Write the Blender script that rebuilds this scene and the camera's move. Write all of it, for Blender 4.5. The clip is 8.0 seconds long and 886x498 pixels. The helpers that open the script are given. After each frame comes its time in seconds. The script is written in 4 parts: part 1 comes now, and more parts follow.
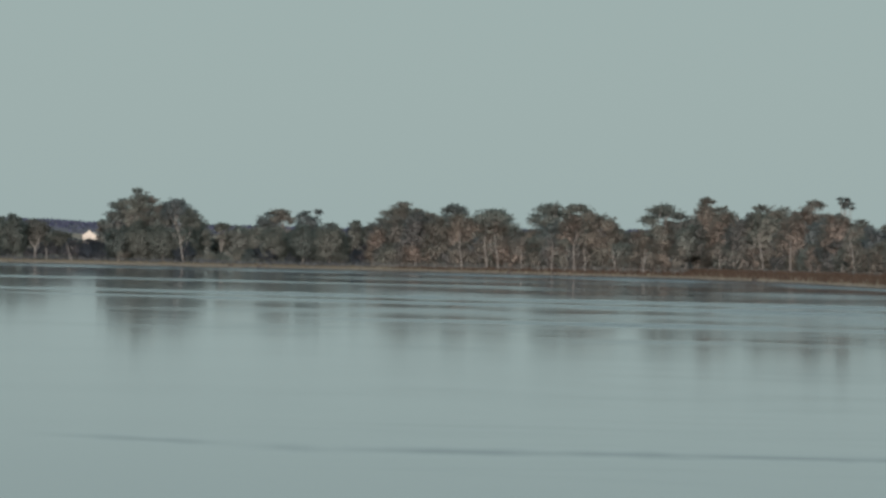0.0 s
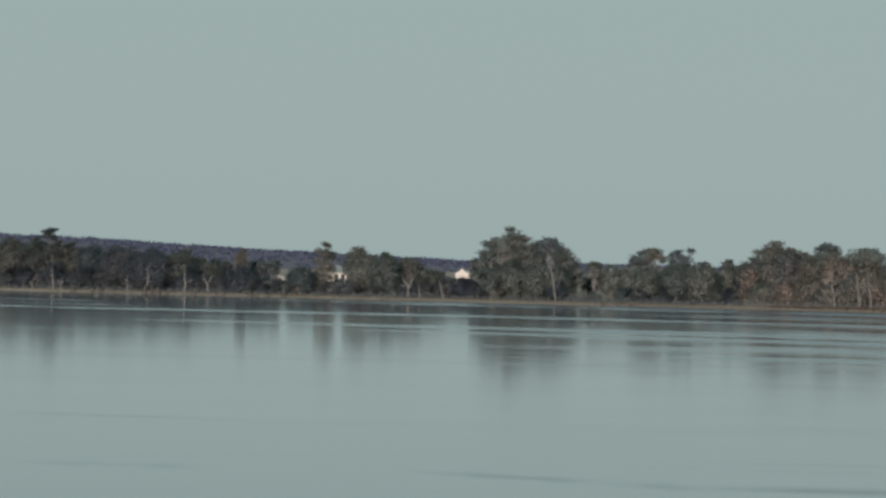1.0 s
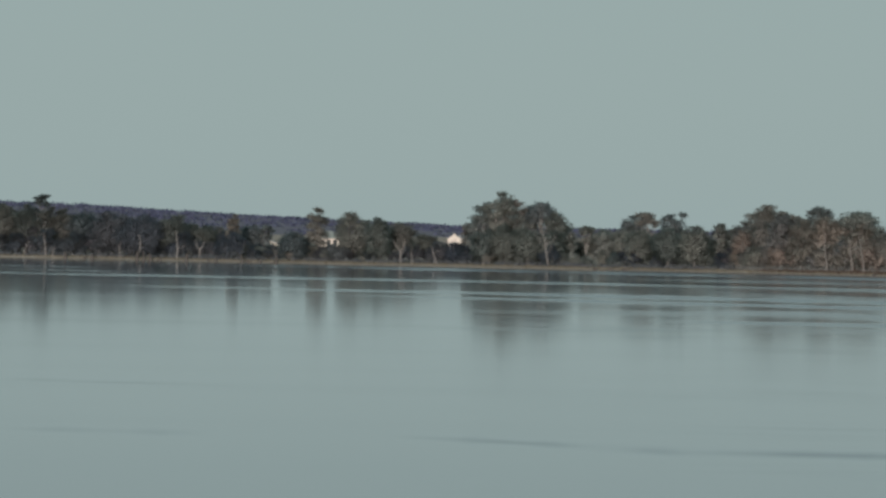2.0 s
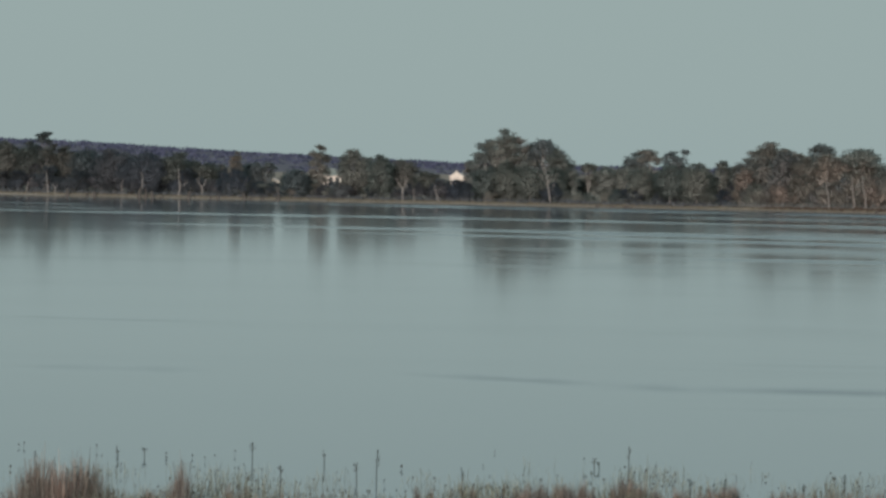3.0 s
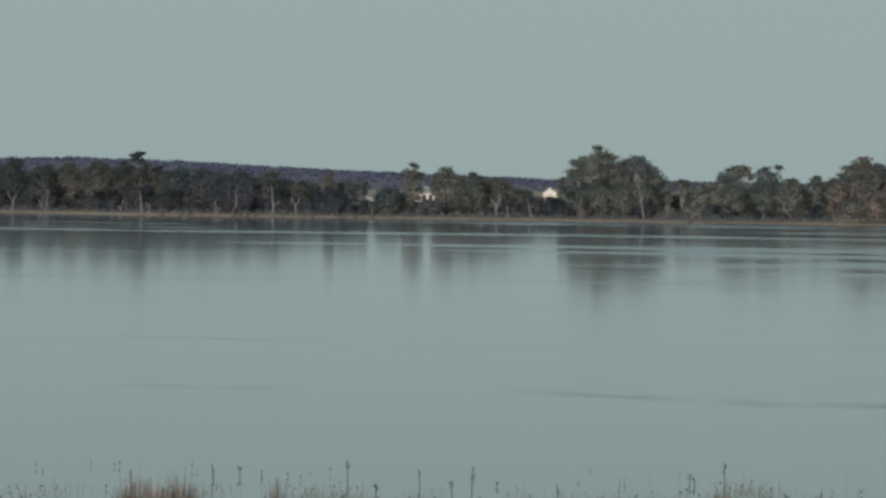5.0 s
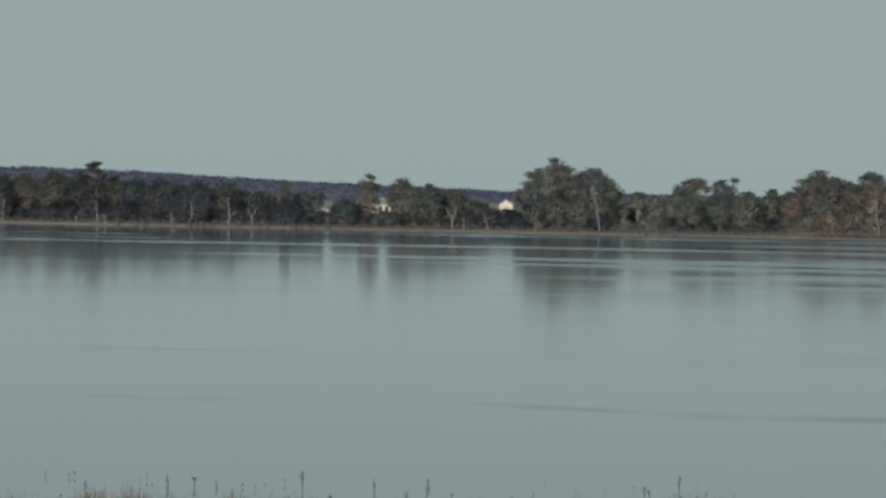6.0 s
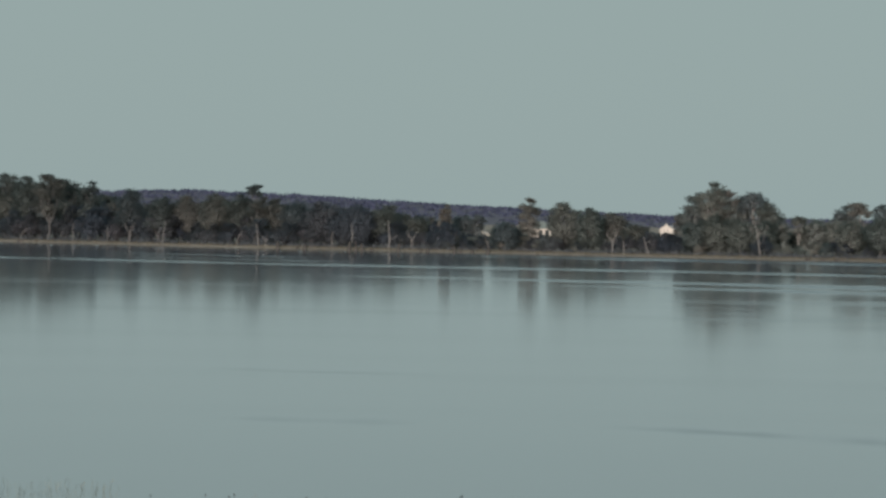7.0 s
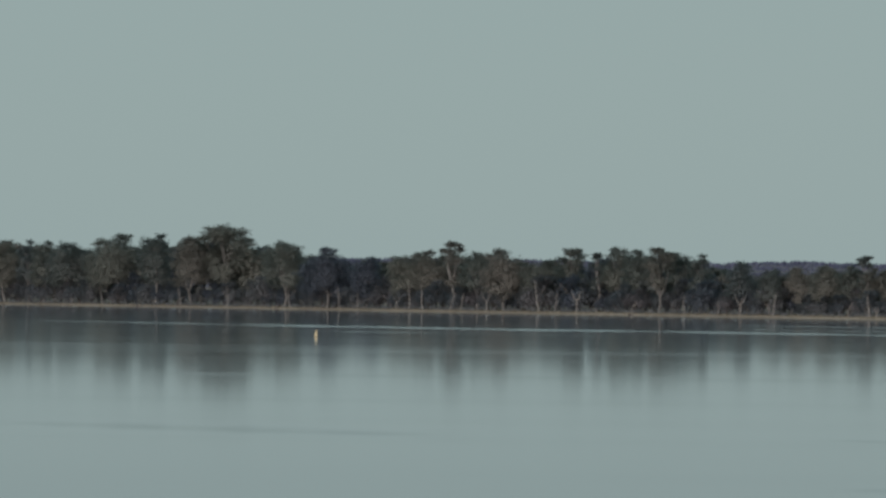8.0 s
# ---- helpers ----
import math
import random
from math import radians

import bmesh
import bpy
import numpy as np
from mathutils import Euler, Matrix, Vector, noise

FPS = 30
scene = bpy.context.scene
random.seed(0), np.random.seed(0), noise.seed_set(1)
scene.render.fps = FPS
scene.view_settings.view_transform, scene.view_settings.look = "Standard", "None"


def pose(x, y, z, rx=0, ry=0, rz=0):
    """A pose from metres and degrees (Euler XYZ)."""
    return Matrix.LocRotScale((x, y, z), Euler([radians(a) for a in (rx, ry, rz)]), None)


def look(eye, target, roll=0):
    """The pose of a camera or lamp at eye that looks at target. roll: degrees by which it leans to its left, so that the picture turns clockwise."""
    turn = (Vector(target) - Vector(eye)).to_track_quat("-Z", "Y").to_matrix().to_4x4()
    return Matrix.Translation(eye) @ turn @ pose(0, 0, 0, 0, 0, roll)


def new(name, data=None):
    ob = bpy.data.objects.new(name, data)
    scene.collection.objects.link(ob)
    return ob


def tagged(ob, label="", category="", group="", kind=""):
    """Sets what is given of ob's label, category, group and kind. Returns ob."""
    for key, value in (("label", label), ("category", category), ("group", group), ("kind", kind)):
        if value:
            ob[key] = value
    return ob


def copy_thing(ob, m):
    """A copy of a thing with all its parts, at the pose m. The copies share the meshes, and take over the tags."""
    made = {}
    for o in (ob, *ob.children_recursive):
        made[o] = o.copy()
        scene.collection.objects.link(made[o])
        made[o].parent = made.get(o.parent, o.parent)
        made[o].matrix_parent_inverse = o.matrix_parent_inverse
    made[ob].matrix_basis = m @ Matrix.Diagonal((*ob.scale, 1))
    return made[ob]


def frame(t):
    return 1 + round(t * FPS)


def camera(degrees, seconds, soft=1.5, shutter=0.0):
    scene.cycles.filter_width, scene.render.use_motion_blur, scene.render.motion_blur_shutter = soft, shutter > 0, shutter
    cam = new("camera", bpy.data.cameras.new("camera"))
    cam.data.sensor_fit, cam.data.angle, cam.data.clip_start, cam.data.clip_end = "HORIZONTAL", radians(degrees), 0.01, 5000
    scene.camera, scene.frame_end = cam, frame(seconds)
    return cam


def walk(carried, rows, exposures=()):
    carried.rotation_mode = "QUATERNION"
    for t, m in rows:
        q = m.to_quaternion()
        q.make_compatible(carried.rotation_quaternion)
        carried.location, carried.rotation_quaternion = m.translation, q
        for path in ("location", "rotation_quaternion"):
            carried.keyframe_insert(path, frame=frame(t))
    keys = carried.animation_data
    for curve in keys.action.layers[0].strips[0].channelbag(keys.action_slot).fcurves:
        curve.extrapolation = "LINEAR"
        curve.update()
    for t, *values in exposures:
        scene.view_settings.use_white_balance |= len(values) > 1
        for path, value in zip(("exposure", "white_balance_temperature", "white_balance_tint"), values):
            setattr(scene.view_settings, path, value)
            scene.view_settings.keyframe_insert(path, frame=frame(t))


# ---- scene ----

# ---- camera: standing still on a bank 9 m over a lake, panning with a long lens ----
cam = camera(2 * math.degrees(math.atan(784 / 10000)), 8.0, soft=2.9)
EYE = Vector((0.0, 0.0, 9.0))
PATH = [  # seconds, pan to the right, tilt up, lean, in degrees
    (0.0, 3.117, -0.171, 1.075),
    (0.5, 1.509, -0.256, 1.265),
    (0.8, 0.291, -0.303, 1.142),
    (1.0, -0.665, 0.149, 1.183),
    (1.2, -0.310, 0.297, 1.232),
    (1.5, -0.261, -0.115, 1.186),
    (1.7, -0.459, -0.106, 1.050),
    (2.8, -0.652, -0.775, 0.912),
    (3.0, -0.592, -0.839, 0.964),
    (3.5, -0.706, -0.970, 0.612),
    (4.0, -0.522, -1.026, 0.537),
    (4.2, -1.166, -0.723, 0.438),
    (4.5, -1.411, -0.588, 0.525),
    (4.7, -1.480, -0.616, 0.496),
    (5.8, -1.704, -0.768, 0.733),
    (6.0, -1.100, -0.554, 0.838),
    (6.2, -0.741, -0.414, 0.535),
    (6.5, -1.111, -0.463, 0.594),
    (6.8, -1.433, -0.373, 1.123),
    (7.0, -2.727, -0.338, 1.000),
    (7.1, -3.420, -0.398, 1.065),
    (7.2, -4.183, -0.410, 0.824),
    (7.3, -4.878, -0.359, 0.573),
    (7.4, -5.347, 0.019, 0.669),
    (7.5, -5.899, 0.286, 0.531),
    (7.6, -6.524, 0.326, 0.656),
    (7.7, -7.265, 0.386, 0.384),
    (7.8, -7.900, 0.341, 0.575),
    (8.0, -8.919, 0.318, 0.474),
]


def heading(pan, tilt, reach=1000.0):
    a, e = radians(pan), radians(tilt)
    return EYE + reach * Vector((math.sin(a) * math.cos(e), math.cos(a) * math.cos(e), math.sin(e)))


walk(cam, [(t, look(EYE, heading(pan, tilt), lean)) for t, pan, tilt, lean in PATH], exposures=[(0.0, 0.13, 6150, 10), (1.0, 0.09, 6130, 10), (1.7, 0.03, 6090, 10), (3.5, 0.02, 6090, 10), (8.0, -0.02, 6090, 10)])

# ---- world and sun ----
SUN_AZ, SUN_EL = 188.0, 6.5         # degrees clockwise from the view's forward axis, and up
world = bpy.data.worlds.new("sky")
scene.world = world
world.use_nodes = True
wn, wl = world.node_tree.nodes, world.node_tree.links
sky = wn.new("ShaderNodeTexSky")
sky.sky_type = "NISHITA"
sky.sun_disc = False
sky.sun_elevation, sky.sun_rotation = radians(SUN_EL), radians(SUN_AZ)
sky.air_density, sky.dust_density, sky.ozone_density = 1.0, 0.6, 1.0
haze = wn.new("ShaderNodeMix")         # thin even haze veils the clear sky
haze.data_type = "RGBA"
haze.inputs[0].default_value = 0.95
haze.inputs[7].default_value = (3.09, 3.84, 3.67, 1)
wl.new(sky.outputs[0], haze.inputs[6])
wl.new(haze.outputs[2], wn["Background"].inputs["Color"])
wn["Background"].inputs["Strength"].default_value = 0.10
lamp = bpy.data.lights.new("sun", "SUN")
lamp.energy, lamp.angle, lamp.color = 3.9, radians(3.0), (1.0, 0.88, 0.785)
sun = new("sun", lamp)
a, e = radians(SUN_AZ), radians(SUN_EL)
to_sun = Vector((math.sin(a) * math.cos(e), math.cos(a) * math.cos(e), math.sin(e)))
sun.matrix_world = look(to_sun * 300, (0, 0, 0))

# ---- materials ----


def material(name, rough=0.8):
    m = bpy.data.materials.new(name)
    m.use_nodes = True
    b = m.node_tree.nodes["Principled BSDF"]
    b.inputs["Roughness"].default_value = rough
    return m, m.node_tree.nodes, m.node_tree.links, b


def ramp(nodes, stops):
    r = nodes.new("ShaderNodeValToRGB")
    while len(r.color_ramp.elements) < len(stops):
        r.color_ramp.elements.new(0.5)
    for el, (p, c) in zip(r.color_ramp.elements, stops):
        el.position, el.color = p, (*c, 1)
    return r


def mottled(name, colours, scale, fine, rough=0.85, bump=0.3, stretch=(1, 1, 1)):
    """Two scales of noise over world-size coordinates."""
    m, n, l, b = material(name, rough)
    co = n.new("ShaderNodeTexCoord")
    mp = n.new("ShaderNodeMapping")
    mp.inputs["Scale"].default_value = stretch
    l.new(co.outputs["Object"], mp.inputs["Vector"])
    big, small = n.new("ShaderNodeTexNoise"), n.new("ShaderNodeTexNoise")
    big.inputs["Scale"].default_value, small.inputs["Scale"].default_value = scale, fine
    for t in (big, small):
        t.inputs["Detail"].default_value = 5
        l.new(mp.outputs[0], t.inputs["Vector"])
    mix = n.new("ShaderNodeMath")
    mix.operation = "MULTIPLY_ADD"
    mix.inputs[1].default_value = 0.45
    l.new(small.outputs["Fac"], mix.inputs[0])
    half = n.new("ShaderNodeMath")
    half.operation = "MULTIPLY"
    half.inputs[1].default_value = 0.55
    l.new(big.outputs["Fac"], half.inputs[0])
    l.new(half.outputs[0], mix.inputs[2])
    k = len(colours) - 1
    r = ramp(n, [(0.36 + 0.28 * i / k, c) for i, c in enumerate(colours)])
    l.new(mix.outputs[0], r.inputs[0])
    l.new(r.outputs[0], b.inputs["Base Color"])
    bp = n.new("ShaderNodeBump")
    bp.inputs["Strength"].default_value = bump
    bp.inputs["Distance"].default_value = 0.05
    l.new(small.outputs["Fac"], bp.inputs["Height"])
    l.new(bp.outputs[0], b.inputs["Normal"])
    return m


def leafy(name, colours, rough=0.7, spread=0.3):
    """Foliage: each leaf spray has its own shade, each plant its own cast."""
    m, n, l, b = material(name, rough)
    b.inputs["Specular IOR Level"].default_value = 0.2
    geo, info = n.new("ShaderNodeNewGeometry"), n.new("ShaderNodeObjectInfo")
    mix = n.new("ShaderNodeMath")
    mix.operation = "MULTIPLY_ADD"
    mix.inputs[1].default_value = spread
    l.new(geo.outputs["Random Per Island"], mix.inputs[0])
    half = n.new("ShaderNodeMath")
    half.operation = "MULTIPLY"
    half.inputs[1].default_value = 1 - spread
    l.new(info.outputs["Random"], half.inputs[0])
    l.new(half.outputs[0], mix.inputs[2])
    k = len(colours) - 1
    shades = ramp(n, [(i / k, c) for i, c in enumerate(colours)])
    l.new(mix.outputs[0], shades.inputs[0])
    cast = ramp(n, [(0.0, (0.84, 0.94, 0.98)), (0.35, (0.95, 1.02, 0.95)), (0.7, (1.03, 1.03, 0.93)), (1.0, (1.08, 1.02, 0.95))])
    l.new(info.outputs["Random"], cast.inputs[0])
    r = n.new("ShaderNodeMix")
    r.data_type, r.blend_type = "RGBA", "MULTIPLY"
    r.inputs[0].default_value = 1.0
    l.new(shades.outputs[0], r.inputs[6])
    l.new(cast.outputs[0], r.inputs[7])
    l.new(r.outputs[2], b.inputs["Base Color"])
    thin, both = n.new("ShaderNodeBsdfTranslucent"), n.new("ShaderNodeMixShader")
    both.inputs[0].default_value = 0.66
    l.new(r.outputs[2], thin.inputs["Color"])
    l.new(b.outputs[0], both.inputs[1])
    l.new(thin.outputs[0], both.inputs[2])
    l.new(both.outputs[0], n["Material Output"].inputs["Surface"])
    return m


# shore leaf colours are paler and greyer than leaves: air haze is mixed in
GUM_LEAF = leafy("gum_leaf", [(0.412, 0.399, 0.393), (0.482, 0.467, 0.458), (0.549, 0.527, 0.515)], spread=0.15)
SHORE_LEAF = leafy("shore_leaf", [(0.240, 0.247, 0.246), (0.268, 0.275, 0.273), (0.300, 0.304, 0.298)], spread=0.15)
# dark leaf with the shade under the crowns and blue haze in its colour
SHADED_DARK_LEAF = leafy("dark_leaf", [(0.188, 0.195, 0.236), (0.219, 0.226, 0.269), (0.255, 0.259, 0.298)], spread=0.15)
GREEN_LEAF = leafy("green_leaf", [(0.252, 0.270, 0.272), (0.321, 0.338, 0.337), (0.397, 0.410, 0.402)], spread=0.15)
DRY_LEAF = leafy("dry_leaf", [(0.406, 0.360, 0.344), (0.465, 0.411, 0.393), (0.521, 0.459, 0.435)], spread=0.15)
PALE_BARK = mottled("pale_gum_bark", [(0.10, 0.092, 0.084), (0.19, 0.176, 0.160), (0.30, 0.28, 0.26)], 0.5, 4.0, 0.8, 0.4, (1, 1, 0.3))
GREY_BARK = mottled("grey_gum_bark", [(0.055, 0.052, 0.050), (0.095, 0.090, 0.086), (0.145, 0.138, 0.130)], 0.5, 4.0, 0.8, 0.4, (1, 1, 0.3))
BARK = mottled("gum_bark", [(0.038, 0.034, 0.031), (0.062, 0.056, 0.051), (0.10, 0.091, 0.083)], 0.6, 5.0, 0.85, 0.4, (1, 1, 0.35))
DEAD_WOOD = mottled("weathered_wood", [(0.125, 0.114, 0.106), (0.185, 0.171, 0.160), (0.255, 0.238, 0.222)], 0.8, 7.0, 0.8, 0.4, (1, 1, 0.25))
BARE_WOOD = mottled("bare_wood", [(0.17, 0.152, 0.138), (0.25, 0.228, 0.209), (0.34, 0.315, 0.292)], 0.8, 7.0, 0.8, 0.4, (1, 1, 0.25))
DARK_WOOD = mottled("wet_wood", [(0.02, 0.017, 0.015), (0.05, 0.042, 0.036), (0.09, 0.075, 0.06)], 0.8, 7.0, 0.7, 0.4)
EARTH = mottled("bank_earth", [(0.17, 0.136, 0.106), (0.25, 0.204, 0.162), (0.33, 0.275, 0.222)], 0.02, 0.35, 0.95, 0.3)
STRAW = leafy("straw", [(0.154, 0.137, 0.114), (0.248, 0.218, 0.180), (0.367, 0.321, 0.271)], 0.8, 0.85)
SEDGE = leafy("sedge", [(0.130, 0.094, 0.084), (0.280, 0.212, 0.190), (0.560, 0.478, 0.430)], 0.8, 0.85)
RUSH = leafy("rush", [(0.095, 0.062, 0.052), (0.138, 0.091, 0.076), (0.185, 0.127, 0.106)], 0.85, 0.85)
REED = leafy("reed", [(0.06, 0.062, 0.050), (0.24, 0.23, 0.185), (0.56, 0.53, 0.45)], 0.75, 0.85)
HEAD = leafy("seed_head", [(0.025, 0.022, 0.018), (0.05, 0.04, 0.03), (0.08, 0.06, 0.045)], 0.85)
# blue-violet of hills and their scrub is distance haze put into the colour
HAZED_HILL = mottled("hill_scrub", [(0.085, 0.082, 0.112), (0.096, 0.092, 0.124), (0.108, 0.103, 0.137)], 0.01, 0.12, 0.95, 0.2)
HAZED_LEAF = leafy("far_leaf", [(0.159, 0.157, 0.267), (0.176, 0.173, 0.288), (0.196, 0.189, 0.309)], 0.9)
PLASTER = mottled("white_weatherboard", [(0.43, 0.37, 0.31), (0.49, 0.43, 0.365), (0.55, 0.49, 0.42)], 0.5, 6.0, 0.6, 0.1, (1, 1, 6))
CREAM = mottled("cream_weatherboard", [(0.20, 0.17, 0.135), (0.25, 0.22, 0.18), (0.30, 0.27, 0.22)], 0.5, 6.0, 0.65, 0.1, (1, 1, 6))
IRON_GREY = mottled("grey_iron", [(0.20, 0.19, 0.18), (0.27, 0.26, 0.25), (0.34, 0.33, 0.32)], 0.4, 5.0, 0.5, 0.2)
ROOF_GREEN = mottled("iron_roof", [(0.15, 0.165, 0.150), (0.19, 0.205, 0.190), (0.24, 0.255, 0.235)], 0.4, 5.0, 0.45, 0.2)
GLASS_DARK = mottled("window_glass", [(0.015, 0.018, 0.02), (0.02, 0.024, 0.027), (0.03, 0.034, 0.038)], 0.3, 2.0, 0.1, 0.0)
YELLOW = mottled("yellow_plastic", [(0.32, 0.25, 0.14), (0.40, 0.33, 0.20), (0.48, 0.41, 0.28)], 1.5, 12.0, 0.45, 0.1)


def water_material():
    """Calm lake: a mirror whose ripples are finer than can be seen, with long wind-ruffled lanes."""
    m, n, l, b = material("lake_water", 0.045)
    b.inputs["Base Color"].default_value = (0.088, 0.122, 0.160, 1)
    b.inputs["IOR"].default_value = 1.333
    co = n.new("ShaderNodeNewGeometry")
    sep = n.new("ShaderNodeSeparateXYZ")
    l.new(co.outputs["Position"], sep.inputs[0])

    def math_node(op, a, bb=None, c=None, clamp=False):
        q = n.new("ShaderNodeMath")
        q.operation, q.use_clamp = op, clamp
        for i, v in enumerate((a, bb, c)):
            if v is None:
                continue
            if isinstance(v, (int, float)):
                q.inputs[i].default_value = v
            else:
                l.new(v, q.inputs[i])
        return q.outputs[0]

    def noise_at(sx, sy, detail=3):
        mp = n.new("ShaderNodeMapping")
        mp.inputs["Scale"].default_value = (sx, sy, 1)
        l.new(co.outputs["Position"], mp.inputs["Vector"])
        t = n.new("ShaderNodeTexNoise")
        t.inputs["Scale"].default_value, t.inputs["Detail"].default_value = 1.0, detail
        l.new(mp.outputs[0], t.inputs["Vector"])
        return t.outputs["Fac"]

    ruffle = n.new("ShaderNodeAttribute")
    ruffle.attribute_name = "ruffle"
    streak = noise_at(0.02, 0.10, 4)
    calm = math_node("MULTIPLY", math_node("SUBTRACT", noise_at(0.004, 0.03, 4), 0.50), 0.08, clamp=True)
    lane = math_node("MULTIPLY", ruffle.outputs["Fac"], math_node("MULTIPLY_ADD", streak, 0.9, 0.55))
    rough = math_node("ADD", math_node("MULTIPLY_ADD", lane, 0.16, 0.052), calm)
    l.new(rough, b.inputs["Roughness"])
    return m


WATER = water_material()

# ---- building helpers ----


def mesh_np(name, verts, quads, mat):
    verts, quads = np.asarray(verts, np.float32), np.asarray(quads, np.int32)
    me = bpy.data.meshes.new(name)
    me.vertices.add(len(verts))
    me.vertices.foreach_set("co", verts.ravel())
    me.loops.add(quads.size)
    me.loops.foreach_set("vertex_index", quads.ravel())
    me.polygons.add(len(quads))
    me.polygons.foreach_set("loop_start", np.arange(len(quads), dtype=np.int32) * quads.shape[1])
    me.update(calc_edges=True)
    me.materials.append(mat)
    return me


def piece(name, me, parent=None, label=""):
    ob = new(name, me)
    ob.parent = parent
    return tagged(ob, label)


def part(name, bm, mat, parent=None, label=""):
    me = bpy.data.meshes.new(name)
    bm.to_mesh(me)
    bm.free()
    me.materials.append(mat)
    return piece(name, me, parent, label)


class Shape:
    """Gathers tubes and cards into one vertex and quad list."""

    def __init__(self):
        self.v, self.q, self.n, self.count = [], [], [], 0

    def add(self, v, q):
        self.v.append(np.asarray(v, float))
        self.q.append(np.asarray(q, int) + self.count)
        self.count += len(v)

    def tube(self, pts, radii, n=6):
        pts = [Vector(p) for p in pts]
        v, q = [], []
        for i, (p, r) in enumerate(zip(pts, radii)):
            d = (pts[min(i + 1, len(pts) - 1)] - pts[max(i - 1, 0)]).normalized()
            s = d.orthogonal().normalized()
            u = d.cross(s)
            for k in range(n):
                a = 2 * math.pi * k / n
                v.append(p + r * (math.cos(a) * s + math.sin(a) * u))
        for i in range(len(pts) - 1):
            for k in range(n):
                q.append((i * n + k, i * n + (k + 1) % n, (i + 1) * n + (k + 1) % n, (i + 1) * n + k))
        self.add([tuple(x) for x in v], q)

    def sprays(self, rng, centre, radii, count, size, shell=0.55):
        """Leaf sprays scattered through an ellipsoid, most near its skin."""
        d = rng.normal(size=(count, 3))
        d /= np.linalg.norm(d, axis=1)[:, None]
        r = np.abs(shell + (0.95 - shell) * rng.random((count, 1)) ** 0.6 + 0.16 * rng.normal(size=(count, 1)))
        p = np.asarray(centre) + d * r * np.asarray(radii)
        nrm = d * 0.7 + rng.normal(size=(count, 3)) * 0.7 + np.array((0, 0, 0.25))
        nrm /= np.linalg.norm(nrm, axis=1)[:, None]
        t = np.cross(nrm, rng.normal(size=(count, 3)))
        t /= np.linalg.norm(t, axis=1)[:, None] + 1e-9
        b = np.cross(nrm, t)
        s = size * (0.55 + 0.9 * rng.random((count, 1)))
        w = s * (0.35 + 0.4 * rng.random((count, 1)))
        v = np.stack([p - t * s * 0.5, p - b * w * 0.5, p + t * s * 0.5, p + b * w * 0.5 + t * s * 0.08], axis=1).reshape(-1, 3)
        self.add(v, np.arange(4 * count).reshape(-1, 4))
        soft = d * 0.8 + nrm * 0.28 + np.array((0, 0, 0.12))
        self.n.append(np.repeat(soft / np.linalg.norm(soft, axis=1)[:, None], 4, axis=0))

    def leaves(self, rng, centre, radii, count, size, heart, skin):
        """Small pointed leaf sprays through an ellipsoid; shaded as a rounded tuft with a bright top."""
        centre, radii = np.asarray(centre, float), np.asarray(radii, float)
        d = rng.normal(size=(count, 3))
        d /= np.linalg.norm(d, axis=1)[:, None]
        p = centre + d * radii * (skin + (1.05 - skin) * rng.random((count, 1)) ** 0.5)
        t = rng.normal(size=(count, 3))
        t /= np.linalg.norm(t, axis=1)[:, None]
        b = np.cross(t, rng.normal(size=(count, 3)))
        b /= np.linalg.norm(b, axis=1)[:, None] + 1e-9
        s = size * (0.6 + 0.8 * rng.random((count, 1)))
        v = np.stack([p - t * s * 0.5 - b * s * 0.34, p - t * s * 0.5 + b * s * 0.34, p + t * s * 0.6], axis=1).reshape(-1, 3)
        self.add(v, np.arange(3 * count).reshape(-1, 3))
        out = p - np.asarray(heart)
        out /= np.linalg.norm(out, axis=1)[:, None] + 1e-6
        soft = 0.20 * d + 0.62 * out + 0.08 * rng.normal(size=(count, 3)) + np.array((0, 0, 0.30))
        self.n.append(np.repeat(soft / (np.linalg.norm(soft, axis=1)[:, None] + 1e-6), 3, axis=0))

    def blades(self, base, tip, width):
        """Flat tapering blades, one quad each."""
        base, tip, width = np.asarray(base), np.asarray(tip), np.asarray(width)[:, None]
        n = len(base)
        a = np.random.random(n) * math.pi
        side = np.stack([np.cos(a), np.sin(a) * 0.4, np.zeros(n)], axis=1)
        v = np.stack([base - side * width, base + side * width, tip + side * width * 0.35, tip - side * width * 0.35], axis=1).reshape(-1, 3)
        self.add(v, np.arange(4 * n).reshape(-1, 4))

    def mesh(self, name, mat):
        me = mesh_np(name, np.concatenate(self.v), np.concatenate(self.q), mat)
        if sum(len(x) for x in self.n) == self.count:      # foliage only: shade each clump as one soft mass
            me.polygons.foreach_set("use_smooth", np.ones(len(me.polygons), bool))
            me.normals_split_custom_set_from_vertices(np.concatenate(self.n).tolist())
        return me


# ---- the lie of the land ----
SHORE_AZ = (-180, -100, -60, -30, -16, -13.4, -11.5, -8.6, -4.6, 0, 3.4, 6.1, 7.6, 9.5, 14, 30, 60, 100, 180)
SHORE_R = (127, 130, 600, 1300, 1890, 1860, 1757, 1592, 1435, 1345, 1295, 1215, 1090, 960, 800, 600, 400, 130, 127)


def shore(az):
    """Distance of the far water's edge in a direction, degrees clockwise from +Y."""
    wobble = noise.noise(Vector((az * 1.7, 3.1, 0))) * 5 + noise.noise(Vector((az * 6.0, 8.2, 0))) * 1.5
    return float(np.interp(az, SHORE_AZ, SHORE_R)) + (wobble if abs(az) < 60 else 0)


